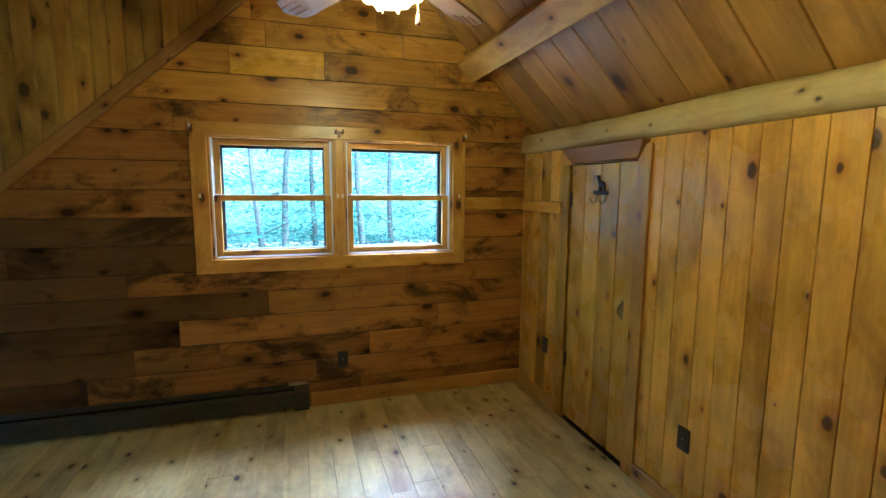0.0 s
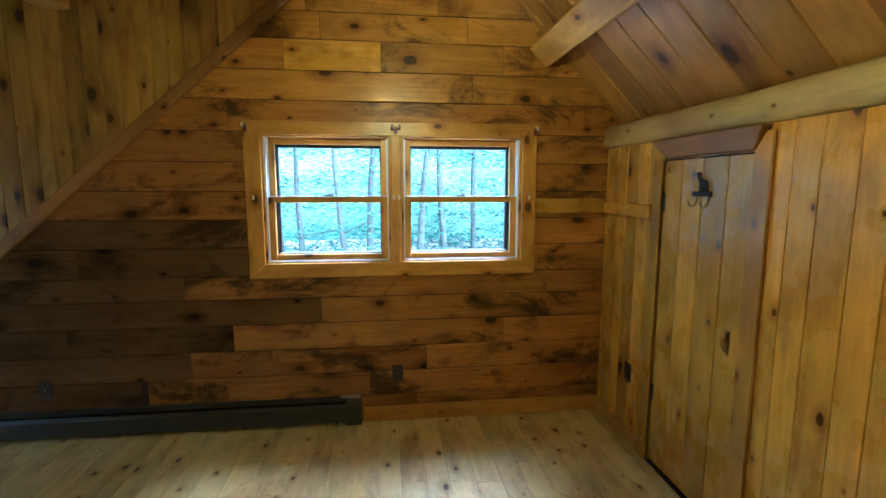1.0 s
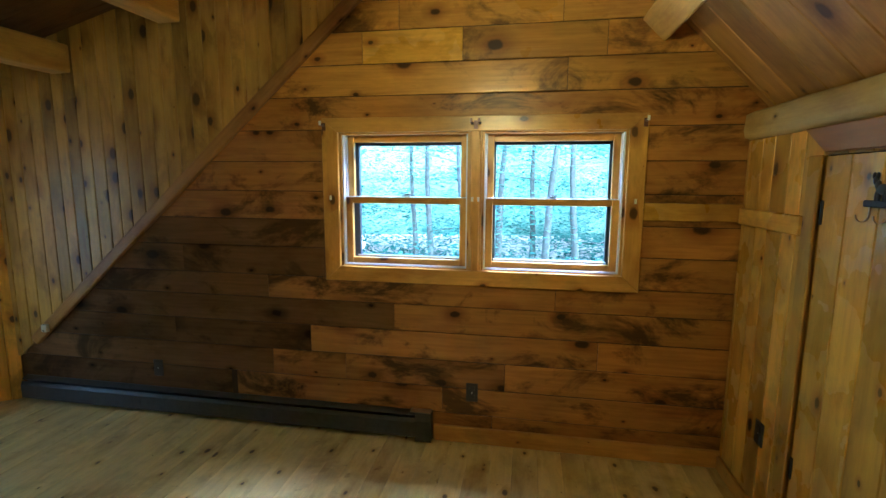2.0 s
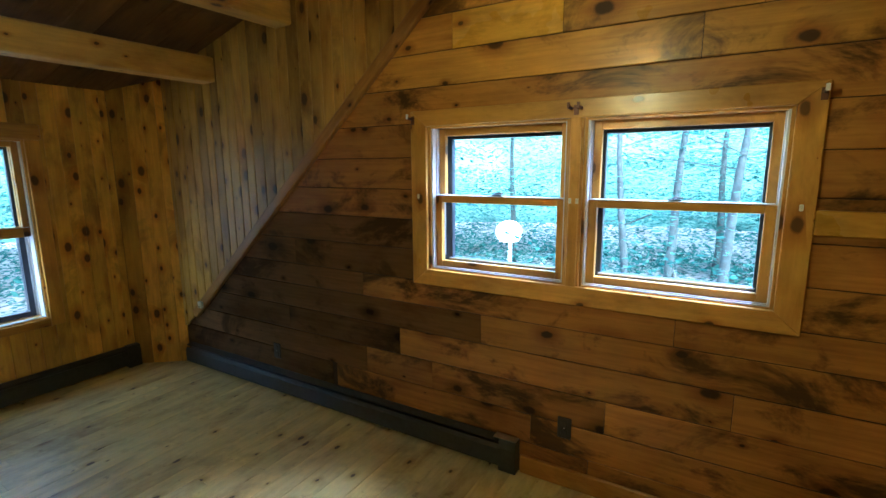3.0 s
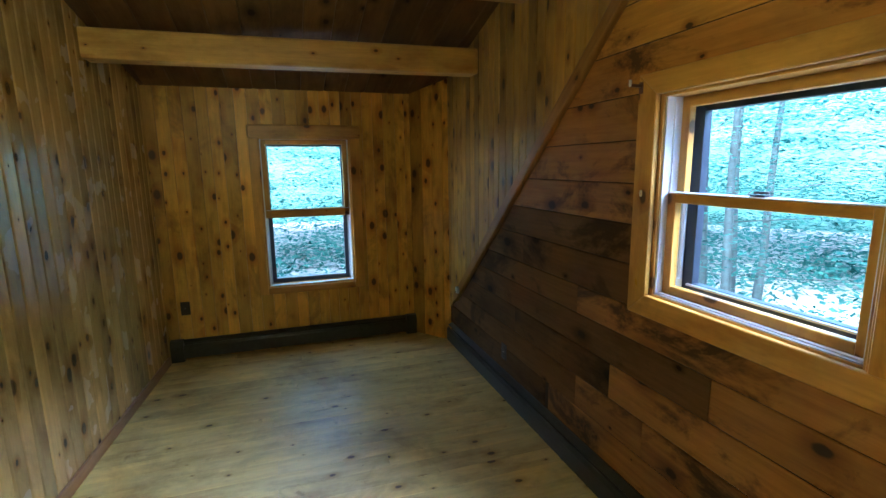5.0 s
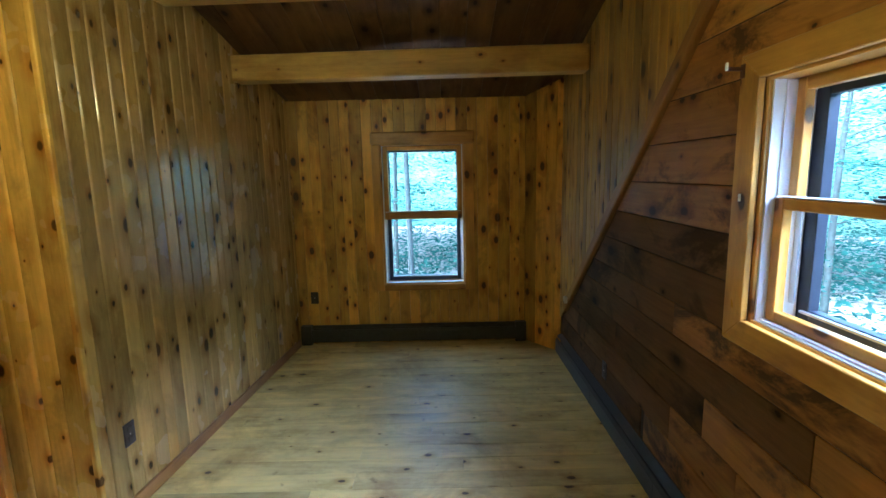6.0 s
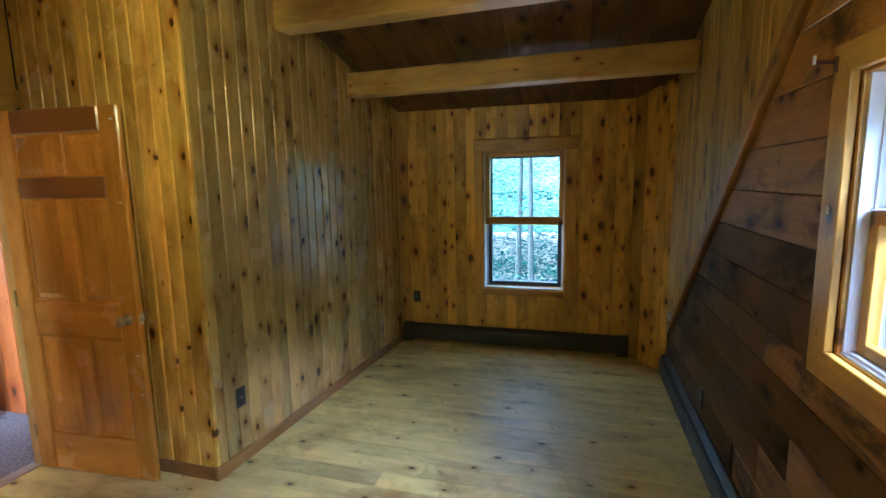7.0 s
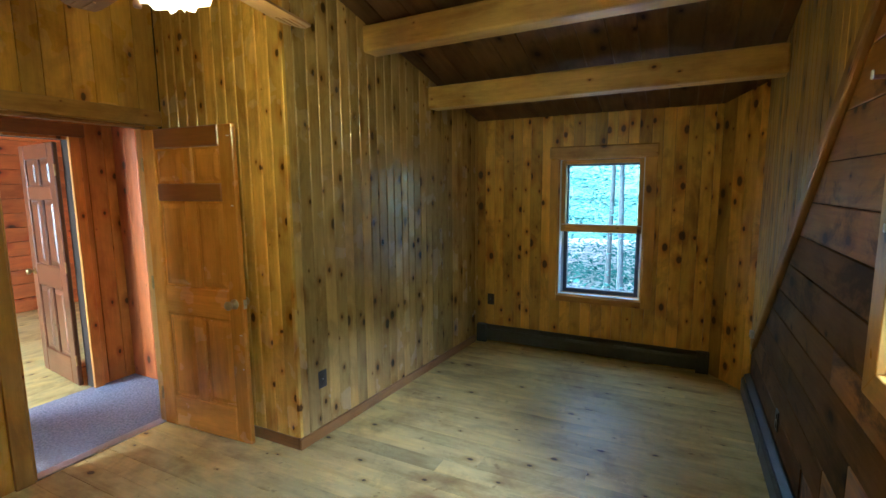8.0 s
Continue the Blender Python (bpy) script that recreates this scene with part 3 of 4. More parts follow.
def window_unit(m, win, w, h, zm, raised=False):
    """A double-hung unit w by h, with its meeting rail at height zm."""
    d = 0.19
    mapped(m, "jamb", (0, 0.002, 0), (0.016, d, h), M_TRIM, win, 0.002)
    mapped(m, "jamb", (w - 0.016, 0.002, 0), (w, d, h), M_TRIM, win, 0.002)
    mapped(m, "head_jamb", (0.016, 0.002, h - 0.014), (w - 0.016, d, h), M_TRIM, win, 0.002)
    mapped(m, "window_sill", (0.016, 0.002, 0), (w - 0.016, d, 0.012), M_TRIM, win, 0.002)
    for x in (0.016, w - 0.024):
        mapped(m, "jamb_liner", (x, 0.014, 0.012), (x + 0.008, 0.150, h - 0.014), M_WHITE, win, 0.001, "white vinyl jamb liner")
    for k, y in enumerate((0.050, 0.086)):
        for x in (0.024, w - 0.030):
            mapped(m, "track", (x, y, zm if k == 0 else 0.014), (x + 0.006, y + 0.006, h - 0.016), M_WHITE, win, 0.001)
    if raised:
        low = sash(m, win, "lower_sash", 0.024, w - 0.024, zm - 0.045, h - 0.018, 0.044, 0.078, 0.040, 0.075, 0.036)
        for x in (0.024, w - 0.040):
            mapped(m, "screen_edge", (x, 0.120, 0.012), (x + 0.016, 0.138, zm), M_ALU, win, 0.001, "bright aluminium screen edge")
        for x in (0.040, w - 0.075):
            mapped(m, "screen_stile", (x, 0.118, 0.016), (x + 0.035, 0.139, zm), M_STORM, win, 0.002, "dark screen frame")
        mapped(m, "screen_rail", (0.075, 0.118, 0.016), (w - 0.075, 0.139, 0.050), M_STORM, win, 0.002)
    else:
        low = sash(m, win, "lower_sash", 0.024, w - 0.024, 0.018, zm + 0.020, 0.044, 0.078, 0.040, 0.036, 0.036)
    sash(m, win, "upper_sash", 0.026, w - 0.026, zm - 0.018, h - 0.014, 0.084, 0.116, 0.038, 0.034, 0.040)
    # pull strips at the foot of the lower sash and on the sill
    mapped(m, "sill_strip", (0.026, 0.026, 0.012), (w - 0.026, 0.040, 0.020), M_WHITE, win, 0.001, "white sill strip")
    mapped(m, "sill_strip", (0.026, 0.006, 0.012), (w - 0.026, 0.018, 0.017), M_ALU, win, 0.001, "bright metal sill strip")
    mapped(m, "sash_ledge", (0.03, 0.040, zm + 0.022), (w - 0.03, 0.084, zm + 0.026), M_WHITE, win, 0.001, "white weatherstrip on the meeting rail")
    # outer stop and storm frame
    for x in (0.016, w - 0.046):
        mapped(m, "outer_stop", (x, 0.1195, 0.0725), (x + 0.030, 0.1245, h - 0.016), M_ALU, win, 0.001, "bright aluminium outer stop")
    for x in (0.016, w - 0.072):
        mapped(m, "storm_stile", (x, 0.152, 0.012), (x + 0.056, 0.188, h - 0.014), M_STORM, win, 0.002, "dark storm window frame")
    for z in (0.012, h - 0.070):
        mapped(m, "storm_rail", (0.072, 0.153, z), (w - 0.072, 0.187, z + (0.044 if z < 0.1 else 0.056)), M_STORM, win, 0.002)
    mapped(m, "storm_edge", (0.066, 0.125, 0.050), (w - 0.066, 0.138, 0.058), M_ALU, win, 0.001)
    # latch
    if raised: return
    lk = mapped(m, "sash_lock", (w / 2 - 0.028, 0.050, zm + 0.026), (w / 2 + 0.028, 0.074, zm + 0.034), M_BLACK, low, 0.002, "black iron sash lock")
    c = m @ Vector((w / 2 + 0.012, 0.056, zm + 0.040))
    part("lever", box_bm(0.045, 0.012, 0.008, 0.003), M_BLACK, lk, "", Matrix.Translation(c) @ Matrix.Rotation(0.5, 4, 'Z'))

win1 = thing("window_1", 0.43, YN, NZ0, "pair of pine double-hung windows in one wide casing", "window", kind="structure")
for x0 in (-0.40, 0.46):
    window_unit(Matrix.Translation((x0, YN, NZ0)), win1, 0.795, NZ1 - NZ0, 0.405)
box("mullion", (0.391, YN - 0.012, NZ0 + 0.002), (0.464, YN + 0.15, NZ1 - 0.002), M_TRIM, win1, 0.004)
box("mullion_casing", (0.402, YN - 0.022, NZ0 + 0.004), (0.453, YN - 0.012, NZ1), M_TRIM, win1, 0.004)
def casing(win, x0, x1, z0, z1, y):
    """Mitred pine casing boards round the opening NW0..NW1."""
    inner = (NW0 + 0.004, NW1 - 0.004, NZ0 + 0.006, NZ1 - 0.004)
    o = [(x0, z0), (x1, z0), (x1, z1), (x0, z1)]
    n = [(inner[0], inner[2]), (inner[1], inner[2]), (inner[1], inner[3]), (inner[0], inner[3])]
    for i in range(4):
        j = (i + 1) % 4
        bm = bmesh.new()
        p = [o[i], o[j], n[j], n[i]]
        c = Vector((sum(a for a, _ in p) / 4, y, sum(b for _, b in p) / 4))
        horizontal = i in (0, 2)
        m = Matrix.Translation(c) @ (Matrix.Rotation(radians(90), 4, 'Y') if horizontal else Matrix())
        inv = m.inverted()
        a = [bm.verts.new(inv @ Vector((u, y, z))) for u, z in p]
        b = [bm.verts.new(inv @ Vector((u, y - 0.024, z))) for u, z in p]
        bm.faces.new(a); bm.faces.new(b[::-1])
        for k in range(4): bm.faces.new((a[k], b[k], b[(k + 1) % 4], a[(k + 1) % 4]))
        bmesh.ops.recalc_face_normals(bm, faces=bm.faces)
        bmesh.ops.bevel(bm, geom=bm.edges[:], offset=0.003, segments=1, affect='EDGES')
        part("casing", bm, M_TRIM, win, "", m)
casing(win1, -0.495, 1.345, 1.0, 1.975, YN - 0.001)

win2 = thing("window_2", XW, 2.01, WZ0, "pine double-hung window with its lower sash raised", "window", kind="structure")
mw = Matrix(((0, -1, 0, XW), (1, 0, 0, WY0), (0, 0, 1, WZ0), (0, 0, 0, 1)))
window_unit(mw, win2, WY1 - WY0, WZ1 - WZ0, 0.665, True)
box("casing", (XW + 0.002, WY0 - 0.070, 0.515), (XW + 0.022, WY0 + 0.004, 1.878), M_TRIM, win2)
box("casing", (XW + 0.002, WY1 - 0.004, 0.515), (XW + 0.022, WY1 + 0.085, 1.878), M_TRIM, win2)
box("casing", (XW + 0.002, WY0 + 0.004, 0.515), (XW + 0.020, WY1 - 0.004, 0.574), M_TRIM, win2)
box("head_casing", (XW + 0.002, WY0 - 0.075, 1.878), (XW + 0.040, WY1 + 0.095, 1.992), M_TRIM, win2, 0.012, "rounded log-like head trim")

# small pale holdback plates halfway up the casing
for px, py in ((-0.448, YN - 0.026), (0.412, YN - 0.023), (0.446, YN - 0.023), (1.300, YN - 0.026)):
    plate_m = pose(px, py, 1.508)
    hp = part("holdback_plate", box_bm(0.014, 0.004, 0.026, 0.002), M_NAIL, win1, "small pale metal plate", plate_m)
    part("screw", box_bm(0.005, 0.003, 0.005, 0.001), M_METAL, hp, "", pose(px, py - 0.003, 1.508))
# curtain rod brackets on the casing
def rod_bracket(x, z, double):
    t = thing("curtain_bracket", x, YN - 0.025, z, "small brown metal curtain rod bracket on the casing", "bracket", "curtain brackets on the casing")
    M = M_BRACKET
    part("plate", box_bm(0.022, 0.004, 0.045, 0.001), M, t, "", pose(x, YN - 0.028, z))
    for dx in ((-0.022, 0.022) if double else (0.0,)):
        part("arm", box_bm(0.010, 0.055, 0.012, 0.002), M, t, "", pose(x + dx, YN - 0.055, z + 0.008))
        part("hook", box_bm(0.014, 0.006, 0.026, 0.002), M_WHITE if not double else M, t, "", pose(x + dx, YN - 0.082, z + 0.016))
    if double: part("tie", box_bm(0.060, 0.005, 0.010, 0.001), M, t, "", pose(x, YN - 0.033, z + 0.008))
M_BRACKET = plain("bracket_brown", (0.13, 0.055, 0.035), 0.4, 0.3)
rod_bracket(-0.478, 1.925, False)
rod_bracket(0.428, 1.925, True)
rod_bracket(1.328, 1.925, False)

# ---- trims ----
def structural(ob, label, category="trim"):
    return tagged(ob, label, category, kind="structure")
structural(box("rail_board", (1.347, YN - 0.025, 1.405), (XE - 0.002, YN - 0.001, 1.500), M_EAST), "flat pine rail between window and corner")
structural(box("rail_board", (XE - 0.026, 2.645, 1.398), (XE - 0.002, YN - 0.026, 1.480), M_EAST), "flat pine rail returning to the closet door")
structural(box("baseboard_north", (0.19, YN - 0.022, 0.001), (XE - 0.002, YN - 0.001, 0.105), M_TRIM), "low pine baseboard")
structural(box("baseboard_east", (XE - 0.022, YD + 0.02, 0.001), (XE - 0.001, 1.828, 0.095), M_TRIM), "low pine baseboard")
structural(box("baseboard_east", (XE - 0.020, 2.645, 0.001), (XE - 0.001, YN - 0.023, 0.085), M_TRIM), "low pine baseboard")
structural(bar("baseboard_south", on_south(S_LEN - 0.08, 0.010, 0.039), on_south(-0.018, 0.010, 0.039), 0.076, 0.017, S_N, M_DARKTRIM), "brown stained baseboard")
structural(box("baseboard_entry", (XC + 0.001, YD + 0.11, 0.001), (XC + 0.018, YS, 0.075), M_DARKTRIM), "brown stained baseboard")
structural(box("corner_trim", (XC - 0.02, YS - 0.02, 0.076), (XC + 0.006, YS + 0.006, z_west(XC)), M_ENTRY), "pine board at the outer corner")

# ---- heaters ----
def heater(name, m, length, cap_first, cap_last, label):
    """A baseboard heater along local x; y points into the room."""
    h = thing(name, *m.translation, label, "baseboard heater", "baseboard heaters along the walls")
    def prism(nm, x0, x1, sec, mat, lab=""):
        bm = bmesh.new()
        a = [bm.verts.new((x0, y, z)) for y, z in sec]
        b = [bm.verts.new((x1, y, z)) for y, z in sec]
        bm.faces.new(a); bm.faces.new(b[::-1])
        for k in range(len(sec)): bm.faces.new((a[k], b[k], b[(k + 1) % len(sec)], a[(k + 1) % len(sec)]))
        bmesh.ops.recalc_face_normals(bm, faces=bm.faces)
        return part(nm, bm, mat, h, lab, m)
    c0, c1 = (0.10 if cap_first else 0.0), length - (0.10 if cap_last else 0.0)
    prism("back_panel", c0, c1, [(0.001, 0.012), (0.010, 0.012), (0.010, 0.185), (0.001, 0.185)], M_HEATER)
    prism("front_panel", c0, c1, [(0.052, 0.030), (0.060, 0.030), (0.060, 0.128), (0.050, 0.150), (0.044, 0.150), (0.052, 0.126)], M_HEATER)
    prism("damper", c0, c1, [(0.011, 0.178), (0.044, 0.164), (0.047, 0.168), (0.012, 0.186)], M_HEATER)
    prism("fins", c0 + 0.02, c1 - 0.02, [(0.014, 0.045), (0.048, 0.045), (0.048, 0.115), (0.014, 0.115)], M_HEATDARK, "dark finned heating element")
    n = int((c1 - c0) / 1.1)
    for k in range(1, n + 1):
        x = c0 + (c1 - c0) * k / (n + 1)
        prism("joint", x - 0.012, x + 0.012, [(0.060, 0.029), (0.0615, 0.029), (0.0615, 0.128), (0.060, 0.128)], M_HEATER)
    for on, x0, x1 in ((cap_first, 0.0, 0.10), (cap_last, length - 0.10, length)):
        if on: prism("end_cap", x0, x1, [(0.001, 0.006), (0.064, 0.006), (0.064, 0.140), (0.050, 0.190), (0.001, 0.192)], M_HEATER)
    return h
hn = heater("baseboard_heater", Matrix.Translation((-2.86, YN - 0.002, 0.0)) @ Matrix.Scale(-1, 4, (0, 1, 0)), 3.04, False, True, "long dark olive metal heater under the log wall")
box("damper_clip", (0.045, YN - 0.055, 0.190), (0.178, YN - 0.006, 0.196), M_METAL, hn, 0.001, "worn bare metal edge")
heater("baseboard_heater", frame_of((XW + 0.002, YSW + 0.01, 0.0), Y, X, Z), 2.155, True, True, "dark olive metal heater under the small window")

# ---- outlets ----
def outlet(o, u, n, label="brown duplex outlet plate on the wall"):
    t = thing("wall_outlet", *o, label, "outlet", "wall outlets")
    m = frame_of(o, u, n, Z)
    pl = part("plate", box_bm(0.072, 0.008, 0.116, 0.003), M_OUTLET, t, "", m @ pose(0, 0.004, 0))
    for dz in (-0.026, 0.026):
        sk = part("socket", box_bm(0.034, 0.006, 0.030, 0.006, 2), M_OUTLET, pl, "", m @ pose(0, 0.009, dz))
        sk["label"] = "dark socket face"
    part("screw", box_bm(0.006, 0.003, 0.006, 0.001), M_METAL, pl, "", m @ pose(0, 0.009, 0))
    return t
outlet((0.425, YN - 0.003, 0.331), -X, -Y)
outlet((-1.752, YN - 0.003, 0.322), -X, -Y)
outlet((XE, 1.512, 0.403), Y, -X)
outlet((XE, 2.815, 0.438), Y, -X)
outlet((XW, 0.946, 0.458), -Y, X)
outlet(on_south(0.20, 0.0, 0.394), -S_U, S_N)
jack = thing("phone_jack", -2.62, YN - 0.03, 0.56, "small white jack box at the foot of the sloping trim", "jack")
part("body", box_bm(0.045, 0.026, 0.055, 0.006, 2), M_WHITE, jack, "", pose(-2.605, YN - 0.048, 0.565))
part("cover_screw", box_bm(0.006, 0.003, 0.006, 0.001), M_METAL, jack, "", pose(-2.605, YN - 0.062, 0.565))
part("port", box_bm(0.014, 0.004, 0.010, 0.001), M_SLOT, jack, "", pose(-2.605, YN - 0.062, 0.550))

# ---- closet door in the knee wall ----
closet = thing("closet_door", XE, 2.245, 0.03, "low closed closet door of vertical pine planks", "door")
def closet_door():
    ys = [1.927, 2.085, 2.25, 2.41, 2.5605]
    for a, c in zip(ys, ys[1:]):
        plank("plank", (XE + 0.028, c - 0.001, 0), -Y, -X, Z, c - a - 0.002, 0.024, 0.03, 1.715, M_EAST, closet, 0.004)
    for z in (0.33, 1.40):
        part("hinge", box_bm(0.006, 0.018, 0.095, 0.002), M_BLACK, closet, "dark iron hinge", pose(XE + 0.002, 2.550, z + 0.10))
    h = part("door_handle", box_bm(0.004, 0.022, 0.110, 0.006, 2), M_BRASS, closet, "worn brass thumb-latch handle", pose(XE + 0.001, 2.005, 0.90))
    cu = bmesh.new()
    pts = [(-0.003 - 0.024 * math.sin(math.pi * k / 10), -0.04 + 0.08 * k / 10) for k in range(11)]
    ring_prev = None
    for x, z in pts:
        r = [cu.verts.new((x + 0.005 * math.cos(a), 0.006 * math.sin(a), z)) for a in [i * math.pi / 4 for i in range(8)]]
        if ring_prev:
            for i in range(8): cu.faces.new((ring_prev[i], ring_prev[(i + 1) % 8], r[(i + 1) % 8], r[i]))
        ring_prev = r
    part("grip", cu, M_BRASS, h, "", pose(XE - 0.001, 2.005, 0.90), True)
closet_door()
frame_c = thing("closet_frame", XE, 2.245, 0, "plain pine frame with a dark bevelled head trim", "door frame", kind="structure")
box("jamb", (XE - 0.016, 1.83, 0.0), (XE - 0.001, 1.925, 1.80), M_TRIM, frame_c)
box("jamb", (XE - 0.016, 2.562, 0.0), (XE - 0.001, 2.642, 1.72), M_EAST, frame_c)
def head_trim():
    bm = bmesh.new()
    sec = [(1.850, 1.822), (2.625, 1.822), (2.525, 1.728), (1.915, 1.728)]
    m = frame_of((XE - 0.02, 2.3, 1.755), -Z, X, Y)
    inv = m.inverted()
    a = [bm.verts.new(inv @ Vector((XE - 0.001, y, z))) for y, z in sec]
    b = [bm.verts.new(inv @ Vector((XE - 0.050 if z > 1.75 else XE - 0.026, y, z))) for y, z in sec]
    bm.faces.new(a); bm.faces.new(b[::-1])
    for k in range(4): bm.faces.new((a[k], b[k], b[(k + 1) % 4], a[(k + 1) % 4]))
    bmesh.ops.recalc_face_normals(bm, faces=bm.faces)
    bmesh.ops.bevel(bm, geom=bm.edges[:], offset=0.004, segments=1, affect='EDGES')
    part("head_trim", bm, M_DARKTRIM, frame_c, "dark brown trapezoid head trim", m)
head_trim()
structural(wall("closet_back", 'x', XE + 0.125, XE + 0.20, YD - 0.1, YN + 0.1, -0.2, 1.86, (), M_GAP, "dark closet back", False), "dark back of the eaves closet", "wall")
# coat hook: a dark animal-shaped iron plate over two hooks
hook = thing("coat_hook", XE, 2.235, 1.55, "black iron coat hook with an animal cut-out", "coat hook")
def coat_hook():
    x = XE - 0.001
    body = bmesh.new()
    def blob(cy, cz, ry, rz):
        r = bmesh.ops.create_uvsphere(body, u_segments=12, v_segments=8, radius=1)
        bmesh.ops.scale(body, vec=(0.006, ry, rz), verts=r['verts'])
        bmesh.ops.translate(body, vec=(0, cy, cz), verts=r['verts'])
    blob(0.0, 0.055, 0.032, 0.018); blob(0.034, 0.082, 0.013, 0.014); blob(0.022, 0.068, 0.014, 0.016)
    for y in (-0.022, -0.012, 0.014, 0.024): blob(y, 0.030, 0.006, 0.024)
    for y in (0.028, 0.044): blob(y, 0.098, 0.004, 0.012)
    part("animal_plate", body, M_BLACK, hook, "black animal silhouette", pose(x - 0.008, 2.225, 1.541), True)
    part("bar", box_bm(0.010, 0.135, 0.022, 0.004, 2), M_BLACK, hook, "", pose(x - 0.007, 2.235, 1.548))
    for dy in (-0.042, 0.042):
        bm = bmesh.new(); prev = None
        for k in range(13):
            a = math.pi * (1.0 + k / 12)
            c = Vector((-0.020 + 0.020 * math.cos(a) * -1, 0, -0.03 + 0.024 * math.sin(a)))
            if k == 0: c.z += 0.03
            r = [bm.verts.new(c + Vector((0.003 * math.cos(t), 0.004 * math.sin(t), 0))) for t in [i * math.pi / 3 for i in range(6)]]
            if prev:
                for i in range(6): bm.faces.new((prev[i], prev[(i + 1) % 6], r[(i + 1) % 6], r[i]))
            prev = r
        part("hook", bm, M_BRASS, hook, "dull brass hook", pose(x - 0.004, 2.235 + dy, 1.541), True)
coat_hook()

# ---- six-panel door ----
def panel_door(name, m, w, h, mat, label, knob=True):
    """A six-panel door: local x from the hinge, y through its thickness, z up."""
    d = thing(name, *m.translation, label, "door")
    def b(nm, x0, x1, z0, z1, y0=0.0, y1=0.036, bevel=0.007, parent=d, mt=None):
        s = (x1 - x0, y1 - y0, z1 - z0)
        c = m @ Vector(((x0 + x1) / 2, (y0 + y1) / 2, (z0 + z1) / 2))
        r = m.to_3x3().to_4x4()
        if s[0] > s[2]: r = r @ Matrix.Rotation(radians(90), 4, 'Y'); s = (s[2], s[1], s[0])
        return part(nm, box_bm(*s, bevel), mt or mat, parent, "", Matrix.Translation(c) @ r)
    def raised_field(parent, x0, x1, z0, z1):
        """A fielded panel: sloping margins rise to a flat field on both faces."""
        cx, cz = (x0 + x1) / 2, (z0 + z1) / 2
        hx, hz, k = (x1 - x0) / 2, (z1 - z0) / 2, 0.034
        bm = bmesh.new()
        rings = [[bm.verts.new((sx * (hx - t), y, sz * (hz - t))) for sx, sz in ((-1, -1), (1, -1), (1, 1), (-1, 1))] for t, y in ((k, -0.0145), (0.006, -0.0035), (0, -0.0035), (0, 0.0035), (0.006, 0.0035), (k, 0.0145))]
        bm.faces.new(rings[0]); bm.faces.new(rings[-1][::-1])
        for lo, hi in zip(rings, rings[1:]):
            for i in range(4): bm.faces.new((lo[i], lo[(i + 1) % 4], hi[(i + 1) % 4], hi[i]))
        bmesh.ops.recalc_face_normals(bm, faces=bm.faces)
        part("raised_field", bm, mat, parent, "", m @ pose(cx, 0.018, cz))
    st, mu = 0.115, 0.09
    xs = [(st, (w - mu) / 2), ((w + mu) / 2, w - st)]
    zr = [(0.0, 0.225), (0.80, 0.99), (1.545, 1.655), (h - 0.125, h)]
    b("stile", 0, st, 0, h); b("stile", w - st, w, 0, h)
    for i, (a, c) in enumerate(zr): b("rail", st + 0.0005, w - st - 0.0005, a, c, 0.0005, 0.0355, mt=M_DOORRAIL if mat is M_DOOR and i > 1 else None)
    for (a, c), (e, f) in zip(zr, zr[1:]):
        b("mid_stile", (w - mu) / 2, (w + mu) / 2, c + 0.0005, e - 0.0005, 0.0005, 0.0355)
        for x0, x1 in xs:
            p = b("panel", x0 - 0.004, x1 + 0.004, c - 0.004, e + 0.004, 0.0155, 0.0205, 0.001)
            raised_field(p, x0 + 0.012, x1 - 0.012, c + 0.012, e - 0.012)
    if knob:
        for s, y in ((1, 0.036), (-1, 0.0)):
            bm = bmesh.new()
            prof = [(0.0, 0.0), (0.032, 0.0), (0.032, 0.005), (0.014, 0.010), (0.011, 0.026), (0.018, 0.034), (0.027, 0.044), (0.028, 0.054), (0.020, 0.064), (0.0, 0.067)]
            prev = None
            for r, y2 in prof:
                ring = [bm.verts.new((r * math.cos(t) if r else 0.0001 * math.cos(t), s * y2, r * math.sin(t) if r else 0.0001 * math.sin(t))) for t in [i * math.pi / 10 for i in range(20)]]
                if prev:
                    for i in range(20): bm.faces.new((prev[i], prev[(i + 1) % 20], ring[(i + 1) % 20], ring[i]))
                prev = ring
            bmesh.ops.recalc_face_normals(bm, faces=bm.faces)
            part("knob", bm, M_BRASS, d, "aged brass door knob", m @ pose(w - 0.065, y, 0.915), True)
        part("latch_plate", box_bm(0.003, 0.026, 0.058, 0.001), M_METAL, d, "bright latch plate", m @ pose(w + 0.001, 0.018, 0.915))
        part("latch_bolt", box_bm(0.012, 0.014, 0.018, 0.003), M_METAL, d, "", m @ pose(w + 0.007, 0.018, 0.915))
    for z in (0.22, 1.0, h - 0.22):
        part("hinge", box_bm(0.012, 0.012, 0.09, 0.003), M_BRASS, d, "", m @ pose(-0.006, 0.034, z))
    return d
hinge, edge = Vector((-0.640, -0.470, 0.012)), Vector((-0.689, 0.318, 0.012))
dl = (edge - hinge).normalized()
panel_door("bedroom_door", frame_of(hinge, dl, Vector((dl.y, -dl.x, 0)), Z), (edge - hinge).length, 2.0, M_DOOR, "orange-brown six-panel wooden door standing wide open")

